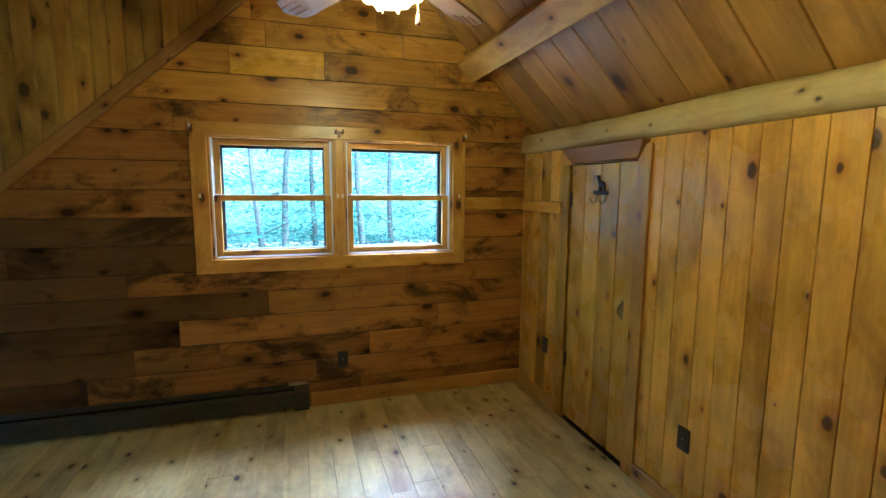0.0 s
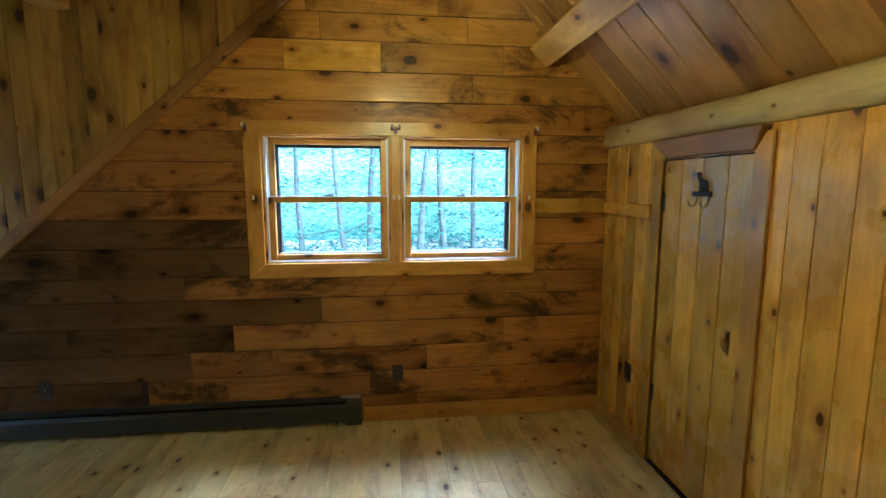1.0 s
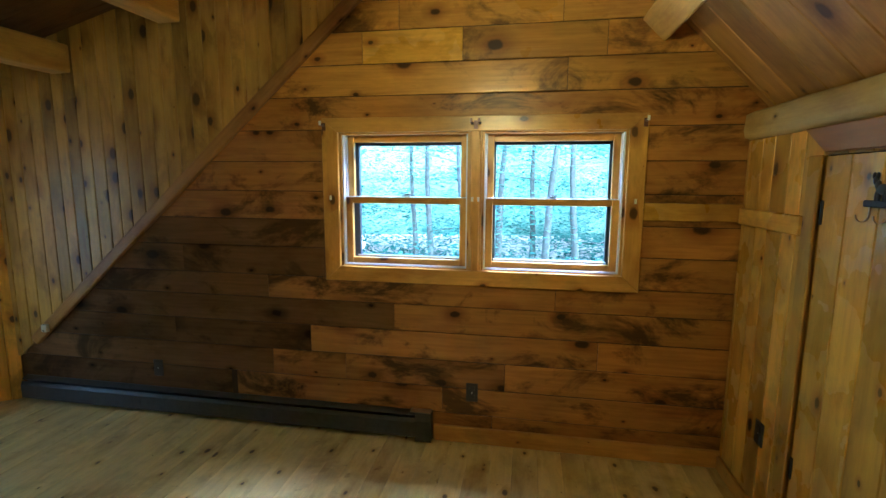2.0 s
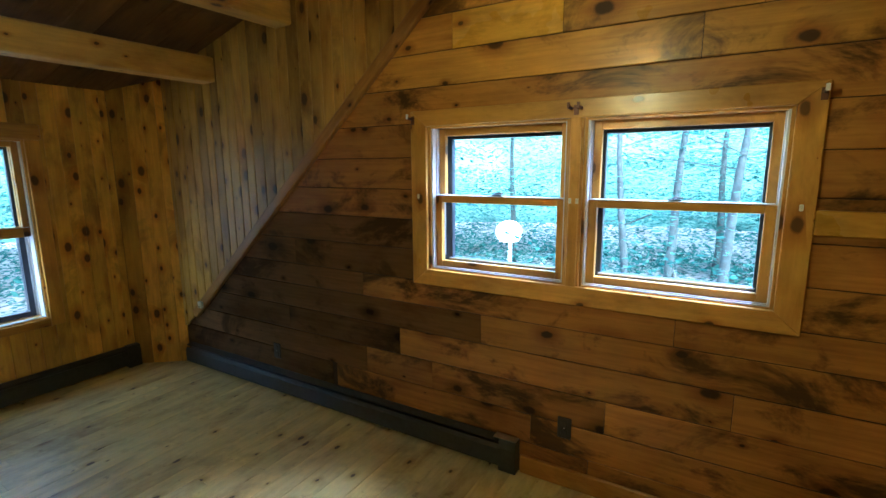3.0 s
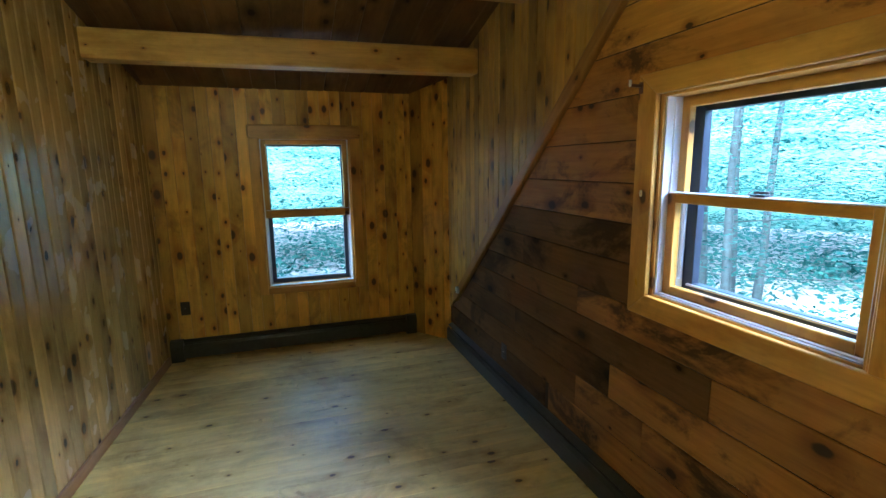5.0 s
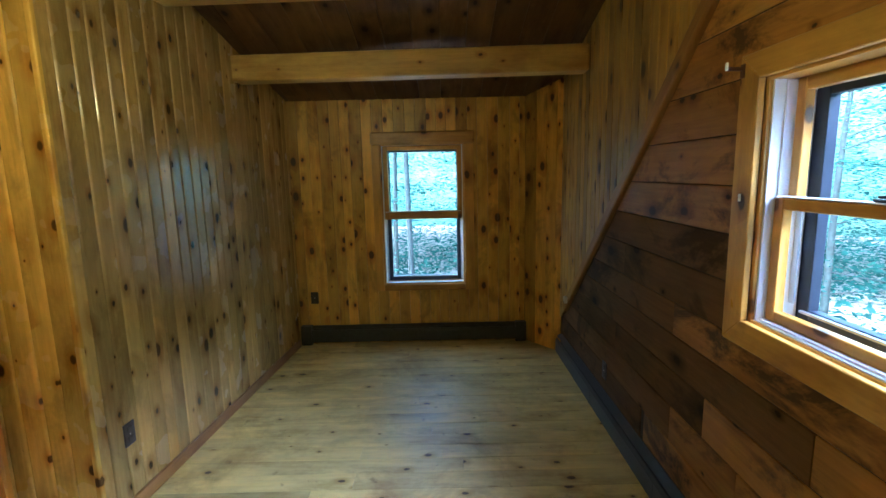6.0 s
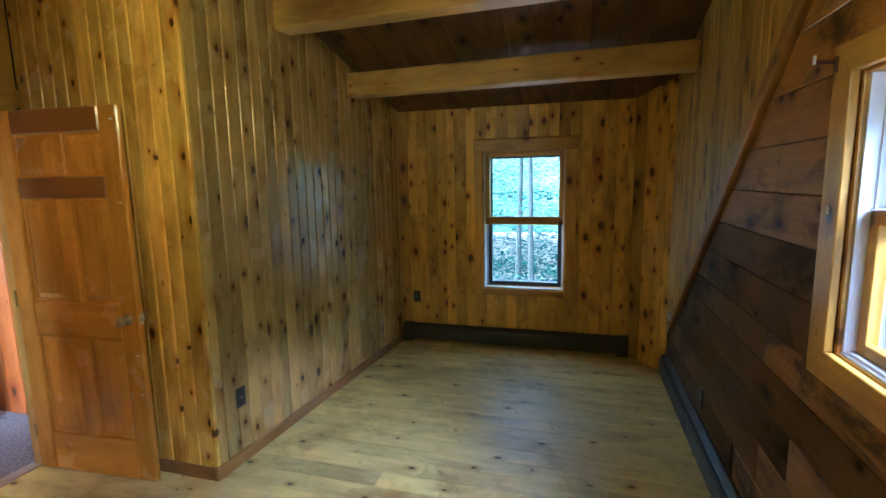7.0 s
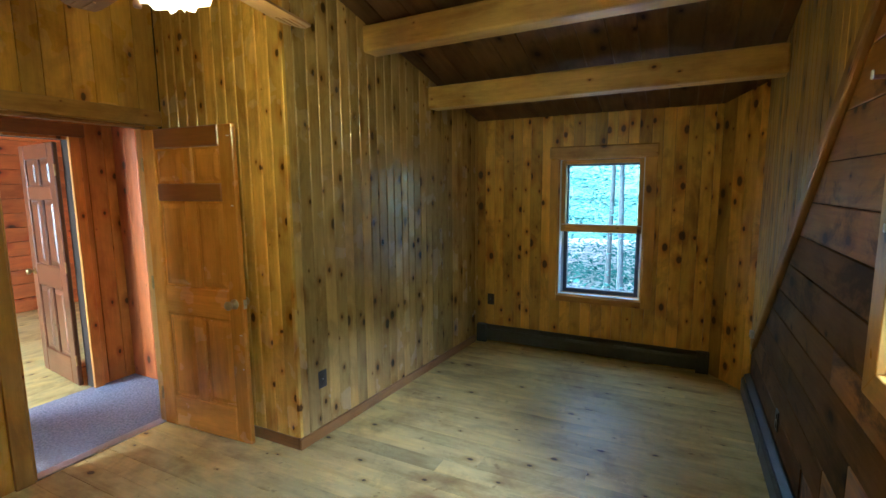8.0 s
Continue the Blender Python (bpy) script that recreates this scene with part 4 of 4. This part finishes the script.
bd = bpy.data.objects["bedroom_door"]
dm = frame_of(hinge, dl, Vector((dl.y, -dl.x, 0)), Z)
for sx, sz, sw in ((0.755, 1.93, 0.022), (0.758, 1.52, 0.018), (0.760, 0.72, 0.020), (0.762, 0.50, 0.012)):
    part("scuff_mark", box_bm(sw, 0.0012, 0.006, 0.0003), M_NAIL, bd, "pale scuff on the door stile", dm @ pose(sx, 0.0366, sz))
# door frame of the entry
fr = thing("door_frame", -0.25, YD, 0, "pine door frame with a wide head casing", "door frame", kind="structure")
box("jamb", (DX0 + 0.001, YD - 0.065, 0.0), (DX0 + 0.022, YD + 0.001, DZ - 0.022), M_TRIM, fr)
box("jamb", (DX1 - 0.022, YD - 0.065, 0.0), (DX1 - 0.001, YD + 0.001, DZ - 0.022), M_TRIM, fr)
box("head_jamb", (DX0 + 0.001, YD - 0.065, DZ - 0.021), (DX1 - 0.001, YD + 0.001, DZ - 0.001), M_DARKTRIM, fr)
box("casing", (DX1 - 0.004, YD + 0.001, 0.0), (DX1 + 0.085, YD + 0.022, DZ), M_TRIM, fr)
box("casing", (DX0 - 0.085, YD + 0.001, 0.0), (DX0 + 0.004, YD + 0.022, DZ), M_TRIM, fr)
box("head_casing", (DX0 - 0.11, YD + 0.001, DZ + 0.001), (DX1 + 0.11, YD + 0.026, DZ + 0.10), M_TRIM, fr)
structural(box("threshold", (DX0 + 0.023, YD - 0.075, 0.001), (DX1 - 0.023, YD + 0.004, 0.009), M_ALU), "thin bright metal carpet strip", "threshold")

# ---- ceiling fan ----
def lathe(prof, n=24):
    bm = bmesh.new(); prev = None
    for r, z in prof:
        ring = [bm.verts.new((max(r, 1e-4) * math.cos(2 * math.pi * i / n), max(r, 1e-4) * math.sin(2 * math.pi * i / n), z)) for i in range(n)]
        if prev:
            for i in range(n): bm.faces.new((prev[i], prev[(i + 1) % n], ring[(i + 1) % n], ring[i]))
        prev = ring
    bmesh.ops.recalc_face_normals(bm, faces=bm.faces)
    return bm
M_SHADE, _nt, _b = nodes_of("lit_shade", 0.3)
_b.inputs["Base Color"].default_value = (0.9, 0.86, 0.74, 1)
_b.inputs["Emission Color"].default_value = (1.0, 0.88, 0.62, 1)
_b.inputs["Emission Strength"].default_value = 0.16
# mostly opaque copy for the bowl added to dim the lamp downwards
M_BOWL = M_SHADE.copy()
M_BOWL.name = "lit_bowl"
def let_light_through(m, opaque):
    nt = m.node_tree
    tr, mx = nt.nodes.new("ShaderNodeBsdfTransparent"), nt.nodes.new("ShaderNodeMixShader")
    mx.inputs[0].default_value = opaque
    nt.links.new(tr.outputs[0], mx.inputs[1]); nt.links.new(nt.nodes["Principled BSDF"].outputs[0], mx.inputs[2])
    nt.links.new(mx.outputs[0], nt.nodes["Material Output"].inputs[0])
let_light_through(M_SHADE, 0.30)
let_light_through(M_BOWL, 0.75)
M_BLADE = pine("blade_wood", (0.36, 0.19, 0.09), (0.27, 0.13, 0.06), (0.14, 0.06, 0.025), rough=0.35, knots=0.0, tone=0.1)
FX, FY = 0.43, 1.40
def ceiling_fan():
    top = z_roof(FX)
    f = thing("ceiling_fan", FX, FY, top, "wooden-bladed ceiling fan with a lit glass lamp kit", "ceiling fan")
    part("canopy", lathe([(0, 0), (0.07, 0), (0.075, -0.03), (0.03, -0.09), (0, -0.09)]), M_BRASS, f, "", pose(FX, FY, top - 0.01), True)
    part("downrod", lathe([(0.012, 0), (0.012, -0.66)]), M_BRASS, f, "", pose(FX, FY, top - 0.08), True)
    part("motor_housing", lathe([(0, 0.10), (0.05, 0.10), (0.11, 0.07), (0.125, 0.0), (0.11, -0.05), (0.06, -0.08), (0, -0.08)]), M_BRASS, f, "", pose(FX, FY, 2.39), True)
    for k in range(5):
        a = radians(46 + 72 * k)
        m = Matrix.Translation((FX, FY, 2.275)) @ Matrix.Rotation(a, 4, 'Z') @ Matrix.Rotation(radians(11), 4, 'X')
        bm = bmesh.new()
        out = [(0.19, -0.050), (0.28, -0.058), (0.58, -0.068), (0.625, -0.062), (0.64, -0.040), (0.665, -0.012), (0.665, 0.012), (0.64, 0.040), (0.625, 0.062), (0.58, 0.068), (0.28, 0.058), (0.19, 0.050)]
        turn = Matrix.Rotation(radians(90), 4, 'Y')
        inv = turn.inverted()
        lo = [bm.verts.new(inv @ Vector((x, y, -0.004))) for x, y in out]
        hi = [bm.verts.new(inv @ Vector((x, y, 0.004))) for x, y in out]
        bm.faces.new(lo[::-1]); bm.faces.new(hi)
        for i in range(len(out)): bm.faces.new((lo[i], lo[(i + 1) % len(out)], hi[(i + 1) % len(out)], hi[i]))
        bmesh.ops.recalc_face_normals(bm, faces=bm.faces)
        bl = part("blade", bm, M_BLADE, f, "grooved brown wooden blade", m @ turn)
        for dy in (-0.03, 0.0, 0.03):
            part("groove_strip", box_bm(0.10, 0.010, 0.004, 0.001), M_BLADE, bl, "", m @ pose(0.585, dy, -0.006))
        part("blade_iron", box_bm(0.13, 0.035, 0.006, 0.002), M_BRASS, bl, "", m @ pose(0.155, 0, 0.008))
    part("lamp_hub", lathe([(0, 0.04), (0.05, 0.03), (0.05, 0.01), (0.03, -0.005), (0, -0.010)]), M_BRASS, f, "", pose(FX, FY, 2.25), True)
    for k in range(3):
        a = radians(20 + 120 * k)
        m = Matrix.Translation((FX + 0.035 * math.cos(a), FY + 0.035 * math.sin(a), 2.245)) @ Matrix.Rotation(a, 4, 'Z') @ Matrix.Rotation(radians(-32), 4, 'Y') @ Matrix.Scale(1.0, 4)
        bm = lathe([(0.018, 0.0), (0.026, -0.015), (0.042, -0.045), (0.050, -0.075), (0.062, -0.100), (0.060, -0.100), (0.047, -0.075), (0.038, -0.045), (0.022, -0.015)])
        for v in bm.verts:
            if v.co.z < -0.09: v.co.z += 0.006 * math.sin(8 * math.atan2(v.co.y, v.co.x))
        sh = part("shade", bm, M_SHADE, f, "glowing frilled glass shade", m, True)
        part("bulb", lathe([(0, -0.02), (0.016, -0.03), (0.024, -0.055), (0.016, -0.078), (0, -0.084)], 12), M_BULB, sh, "", m, True)
    # added bowl, no part of the lamp kit: keeps bulb light off floor and lower walls
    part("glass_bowl", lathe([(0, -0.012), (0.035, -0.008), (0.060, 0.004), (0.058, 0.007), (0.033, -0.004), (0, -0.007)]), M_BOWL, f, "added glowing bowl that blocks the lamp's downward light", pose(FX, FY, 2.142), True)
    part("pull_chain", lathe([(0.0018, 0), (0.0018, -0.085)], 6), M_BRASS, f, "", pose(0.525, 1.42, 2.21), True)
    part("pull_knob", lathe([(0, 0), (0.005, -0.002), (0.006, -0.012), (0.010, -0.030), (0.008, -0.036), (0, -0.036)], 12), M_PULL, f, "pale wooden chain pull", pose(0.525, 1.42, 2.13), True)
M_BULB, _nt, _b = nodes_of("bulb_glow", 0.3)
_b.inputs["Emission Color"].default_value = (1.0, 0.86, 0.58, 1)
_b.inputs["Emission Strength"].default_value = 1.2
M_PULL = plain("pull_wood", (0.55, 0.33, 0.24), 0.4)
ceiling_fan()

# ---- hall and far room beyond the doorway ----
hall = box("floor_hall", (-2.2, -1.62, -0.20), (1.86, YD - 0.061, 0.004), M_CARPET, bevel=0)
tagged(hall, "grey-blue short pile carpet of the hall", "carpet", kind="structure")
far_floor = box("floor_far_room", (-3.2, -6.0, -0.20), (2.4, -1.625, -0.004), M_FLOOR, bevel=0)
tagged(far_floor, "pale plank floor of the far room", "floor", kind="structure")
HY = -1.60
wall_hall = wall("wall_hall", 'y', HY - 0.018, HY - 0.12, -2.4, 2.4, -0.2, 2.6, [(-0.74, 0.20, -0.3, 2.02)], M_GAP, "reddish pine board wall of the hall", False)
def hall_boards():
    x = -2.2
    while x < 2.2:
        w = 0.135
        if x < -0.74 < x + w: w = -0.74 - x
        lo = 2.02 if (x + w > -0.73 and x < 0.19) else 0.0
        plank("board", (x + w - 0.001, HY - 0.018, 0), -X, Y, Z, w - 0.002, 0.018, lo, 2.5, M_HALL, wall_hall, 0.006)
        x += w
hall_boards()
structural(box("hall_post", (-0.80, HY + 0.001, 0.0), (-0.725, HY + 0.03, 2.04), M_HALL), "reddish pine door post", "door frame")
structural(box("hall_header", (-0.84, HY + 0.001, 2.041), (0.30, HY + 0.034, 2.14), M_DARKTRIM), "dark door header", "door frame")
wall_hall_west = wall("wall_hall_west", 'x', -1.075, -1.17, HY, YD - 0.10, -0.2, 2.6, (), M_GAP, "red-brown board wall beside the hall", False)
for k in range(6):
    plank("board", (-1.075, HY + 0.16 * k + 0.001, 0), Y, X, Z, 0.158, 0.018, 0.0, 2.5, M_RED, wall_hall_west, 0.006)
wall("wall_hall_east", 'x', 1.0, 1.1, HY, YD - 0.10, -0.2, 2.6, [(-1.3, -0.8, 1.2, 2.0)], M_RED, "pine wall at the hall's end", False)
structural(box("ceiling_hall", (-1.13, HY - 0.1, 2.5), (1.1, YD - 0.10, 2.58), M_RED, bevel=0), "pine hall ceiling", "ceiling")
wall_far = wall("wall_far_room", 'y', -5.2, -5.35, -3.2, 2.4, -0.2, 2.7, (), M_GAP, "reddish horizontal log wall of the far room", False)
for k in range(14):
    for a, c in ((-3.1, -0.9 - 0.3 * (k % 3)), (-0.9 - 0.3 * (k % 3), 2.3)):
        plank("log", (0, -5.2, 0.19 * k + 0.002), Z, Y, X, 0.186, 0.03, a + 0.002, c - 0.002, M_RED, wall_far, 0.008)
wall("wall_far_west", 'x', -3.1, -3.25, -5.3, HY - 0.12, -0.2, 2.7, (), M_RED, "reddish pine wall of the far room", False)
wall("wall_far_east", 'x', 2.3, 2.45, -5.3, HY - 0.12, -0.2, 2.7, [(-4.3, -2.2, 0.7, 2.1)], M_RED, "pine wall of the far room with a window opening", False)
structural(box("ceiling_far_room", (-3.25, -5.35, 2.62), (2.45, HY - 0.12, 2.72), M_RED, bevel=0), "pine ceiling of the far room", "ceiling")
panel_door("hall_door", frame_of((-0.715, HY - 0.125, 0.008), Vector((-0.12, -1, 0)).normalized(), Vector((1, -0.12, 0)).normalized(), Z), 0.76, 2.0, M_DOORDARK, "dark reddish six-panel door standing open beyond the hall", True)
part("hinge_leaf", box_bm(0.004, 0.03, 0.09, 0.001), M_ALU, bpy.data.objects["hall_door"], "bright metal hinge leaf", pose(-0.692, HY - 0.145, 0.27))
# rear part of the room, behind the first viewpoint
structural(wall("wall_closing", 'x', 1.98, 2.05, YD - 0.1, YN + 0.1, 1.84, 2.1, (), M_GAP, "dark eaves backing", False), "dark eaves backing behind the plate", "wall")

# ---- outdoors ----
def leaf_material(name, a, b):
    m = bpy.data.materials.new(name)
    m.use_nodes = True
    nt = m.node_tree
    out = nt.nodes["Material Output"]
    nt.nodes.remove(nt.nodes["Principled BSDF"])
    rnd = nt.nodes.new("ShaderNodeNewGeometry").outputs["Random Per Island"]
    c = ramp(nt, rnd, [(0.0, a), (1.0, b)])
    tc = nt.nodes.new("ShaderNodeTexCoord")
    cl = add(nt, "ShaderNodeTexNoise", Scale=0.55, Detail=3.0, Roughness=0.6)
    nt.links.new(tc.outputs["Object"], cl.inputs["Vector"])
    c = mix(nt, 1.0, c, ramp(nt, cl.outputs["Fac"], [(0.38, (0.34, 0.50, 0.56)), (0.50, (0.78, 0.88, 0.90)), (0.62, (1.28, 1.24, 1.22))]), 'MULTIPLY')
    d, t, x = nt.nodes.new("ShaderNodeBsdfDiffuse"), nt.nodes.new("ShaderNodeBsdfTranslucent"), nt.nodes.new("ShaderNodeMixShader")
    x.inputs[0].default_value = 0.6
    nt.links.new(c, d.inputs[0]); nt.links.new(c, t.inputs[0])
    nt.links.new(d.outputs[0], x.inputs[1]); nt.links.new(t.outputs[0], x.inputs[2])
    nt.links.new(x.outputs[0], out.inputs[0])
    return m
M_LEAF = leaf_material("leaf_green", (0.040, 0.116, 0.108), (0.052, 0.140, 0.128))
M_LEAF2 = leaf_material("leaf_pale", (0.043, 0.120, 0.114), (0.055, 0.142, 0.134))
M_BARK = plain("bark", (0.022, 0.036, 0.042), 0.9, 0.0, 0.5, 9, 0.8)
M_GROUND = plain("leaf_litter", (0.27, 0.26, 0.28), 0.95, 0.0, 0.5, 2.2, 0.5)
GZ = -2.9
ground = box("ground", (-400, -400, GZ - 0.4), (400, 400, GZ), M_GROUND, bevel=0)
tagged(ground, "brown leaf litter ground under the trees", "ground", kind="structure")

def leaves(r, n, centre, spread, size, flat=0.5):
    """Leaf sprays: small folded quads scattered in clumps."""
    c = r.normal(size=(n, 3)) * spread + centre
    a = r.uniform(0, 2 * np.pi, n)
    tilt = r.normal(size=(n, 2)) * flat
    s = size * r.uniform(0.6, 1.5, n)
    u = np.stack([np.cos(a), np.sin(a), tilt[:, 0]], 1) * s[:, None]
    v = np.stack([-np.sin(a), np.cos(a), tilt[:, 1]], 1) * s[:, None] * 0.55
    return np.stack([c - u, c - v, c + u, c + v], 1).reshape(-1, 3)

def leaf_object(name, pts, mat, parent=None):
    me = bpy.data.meshes.new(name)
    k = len(pts) // 4
    me.from_pydata(pts.tolist(), [], np.arange(k * 4).reshape(k, 4).tolist())
    me.update()
    return link(name, me, Matrix(), mat, parent)

def tube(pts, radii, n=9):
    bm = bmesh.new(); prev = None
    for p, r in zip(pts, radii):
        ring = [bm.verts.new((p[0] + r * math.cos(2 * math.pi * i / n), p[1] + r * math.sin(2 * math.pi * i / n), p[2])) for i in range(n)]
        if prev:
            for i in range(n): bm.faces.new((prev[i], prev[(i + 1) % n], ring[(i + 1) % n], ring[i]))
        prev = ring
    return bm

def tree(x, y, h, rad, seed, n=900, low=0.10, pale=False):
    r = np.random.RandomState(seed)
    t = thing("tree", x, y, GZ, "tall forest tree with layered green leaf sprays" if not pale else "slim forest tree with pale green leaf sprays", "tree", "forest trees")
    lean = r.normal(size=2) * 0.3
    zs = np.linspace(0, h, 9)
    part("trunk", tube([(x + lean[0] * z / h + 0.05 * math.sin(z), y + lean[1] * z / h, GZ - 0.1 + z) for z in zs], [rad * (1 - 0.8 * z / h) * (1.35 if i == 0 else 1) for i, z in enumerate(zs)]), M_BARK, t, "", None, True)
    pts = []
    for k in range(15):
        z = h * (low + (1 - low) * r.uniform(0, 1))
        a = r.uniform(0, 2 * math.pi)
        reach = (0.7 + 1.9 * r.uniform()) * (1.15 - 0.7 * z / h)
        cx, cy = x + reach * math.cos(a), y + reach * math.sin(a)
        bx, by = x + lean[0] * z / h, y + lean[1] * z / h
        if k < 7:
            l = bar("limb", (bx, by, GZ + z - 0.3), (cx, cy, GZ + z), 0.022, 0.022, Z, M_BARK, t, 0.006)
        pts.append(leaves(r, n // 15, np.array((cx, cy, GZ + z)), np.array((1.0, 1.0, 0.07)), 0.055, 0.14))
    leaf_object("crown", np.concatenate(pts), M_LEAF2 if pale else M_LEAF, t)

SPOTS = [(-0.3, 10.2, 13, 0.16), (0.9, 11.5, 15, 0.20), (3.4, 10.0, 14, 0.15), (2.2, 14.5, 16, 0.22), (-2.0, 14.0, 15, 0.19), (5.6, 13.0, 14, 0.16),
         (-0.4, 17.0, 17, 0.25), (7.6, 17.0, 16, 0.2), (-6.8, 10.5, 15, 0.2), (-8.6, 14.5, 16, 0.23), (3.9, 19.5, 17, 0.24), (-4.0, 20.5, 17, 0.22),
         (-9.6, 7.4, 14, 0.17), (-12.2, 9.8, 16, 0.2), (-11.0, 3.6, 15, 0.18), (-13.4, 1.2, 16, 0.2), (-9.2, -0.6, 14, 0.15), (-15.5, 4.8, 17, 0.24), (-12.6, -2.6, 15, 0.2),
         (-18.0, 0.2, 17, 0.22), (-17.0, 9.0, 17, 0.22), (1.0, 23.0, 18, 0.26), (9.5, 22.0, 18, 0.24), (-7.5, 22.0, 18, 0.24), (-5.3, 9.4, 15, 0.17), (-7.7, 12.4, 16, 0.22), (-6.2, 8.2, 14, 0.12)]
for k, (x, y, h, rad) in enumerate(SPOTS):
    west = x < -8.5
    tree(x, y, h * (0.95 if west else 0.60), rad * (0.5 if west else 0.62), 100 + k, 3400 if west else 2400, 0.10, k % 3 == 1)
def woods():
    r = np.random.RandomState(9)
    pts = []
    for k in range(1500):
        a = r.uniform(radians(20), radians(215))
        d = r.uniform(19, 36)
        c = np.array((d * math.cos(a), 2 + d * math.sin(a), GZ + r.uniform(0, 1) ** 1.3 * 11.0))
        pts.append(leaves(r, 150, c, np.array((1.8, 1.8, 0.16)), 0.115, 0.15))
    tagged(leaf_object("distant_woods", np.concatenate(pts), M_LEAF2), "dense green woods in the distance", "woods", kind="stuff")
    pts = []
    for k in range(700):
        a = r.uniform(radians(25), radians(215))
        d = r.uniform(7.5, 24)
        if a > radians(160) and d < 18 and k % 4: continue
        c = np.array((d * math.cos(a) - 0.5, 2 + d * math.sin(a), GZ + r.uniform(0.1, 0.9)))
        pts.append(leaves(r, 46, c, np.array((0.6, 0.6, 0.22)), 0.10, 0.4))
    tagged(leaf_object("undergrowth", np.concatenate(pts), M_LEAF2), "low green bushes and ferns on the ground", "undergrowth", kind="stuff")
woods()
# hillside of woods closing the view
def far_backdrop():
    m, nt, p = nodes_of("far_foliage", 0.9)
    tc = nt.nodes.new("ShaderNodeTexCoord")
    n1 = add(nt, "ShaderNodeTexNoise", Scale=0.35, Detail=8.0, Roughness=0.72)
    nt.links.new(tc.outputs["Object"], n1.inputs["Vector"])
    nt.links.new(ramp(nt, n1.outputs["Fac"], [(0.36, (0.040, 0.105, 0.100)), (0.5, (0.058, 0.135, 0.128)), (0.64, (0.085, 0.165, 0.155))]), p.inputs["Base Color"])
    bm = bmesh.new(); prev = None
    for k in range(41):
        a = radians(5 + 225 * k / 40)
        col = []
        for h, d in ((GZ - 0.2, 40), (5, 43), (10, 46), (15 + 2 * math.sin(7.3 * a) + 2 * math.sin(17 * a), 49)):
            col.append(bm.verts.new((d * math.cos(a), d * math.sin(a), h)))
        if prev:
            for i in range(3): bm.faces.new((prev[i], prev[i + 1], col[i + 1], col[i]))
        prev = col
    bmesh.ops.recalc_face_normals(bm, faces=bm.faces)
    tagged(part("backdrop", bm, m), "far wooded hillside in soft green", "backdrop", kind="structure")
far_backdrop()
# basketball hoop outside
M_BOARD = plain("board_white", (0.80, 0.80, 0.80), 0.5, 0.0, 0.04)
HX, HYY, HZ = -5.1, 15.7, -0.52
bh = thing("basketball_hoop", HX, HYY, GZ, "white basketball backboard on a white post", "basketball hoop")
def hoop():
    face = Matrix.Translation((HX, HYY, HZ)) @ Matrix.Rotation(radians(22), 4, 'Z')
    bm = bmesh.new()
    out = [(-0.29, -0.31), (0.29, -0.31)] + [(0.44 * math.cos(a), 0.39 * math.sin(a) + 0.02) for a in [radians(-25 + 230 * k / 14) for k in range(15)]]
    f0 = [bm.verts.new((x, -0.02, z)) for x, z in out]
    f1 = [bm.verts.new((x, 0.02, z)) for x, z in out]
    bm.faces.new(f0); bm.faces.new(f1[::-1])
    for i in range(len(out)): bm.faces.new((f0[i], f1[i], f1[(i + 1) % len(out)], f0[(i + 1) % len(out)]))
    bmesh.ops.recalc_face_normals(bm, faces=bm.faces)
    part("backboard", bm, M_BOARD, bh, "white fan-shaped backboard", face)
    bar("post", (HX - 0.05, HYY + 0.25, GZ), (HX - 0.05, HYY + 0.25, HZ), 0.11, 0.11, Y, M_BOARD, bh, 0.02, "white post")
    bar("arm", (HX - 0.05, HYY + 0.22, HZ - 0.1), (HX, HYY + 0.02, HZ - 0.1), 0.06, 0.06, Z, M_BOARD, bh)
    bm = bmesh.new()
    n, k = 24, 6
    g = [[bm.verts.new(((0.23 + 0.012 * math.cos(2 * math.pi * j / k)) * math.cos(2 * math.pi * i / n), (0.23 + 0.012 * math.cos(2 * math.pi * j / k)) * math.sin(2 * math.pi * i / n) - 0.28, -0.26 + 0.012 * math.sin(2 * math.pi * j / k))) for j in range(k)] for i in range(n)]
    for i in range(n):
        for j in range(k): bm.faces.new((g[i][j], g[(i + 1) % n][j], g[(i + 1) % n][(j + 1) % k], g[i][(j + 1) % k]))
    part("rim", bm, M_BRASS, bh, "", face, True)
hoop()
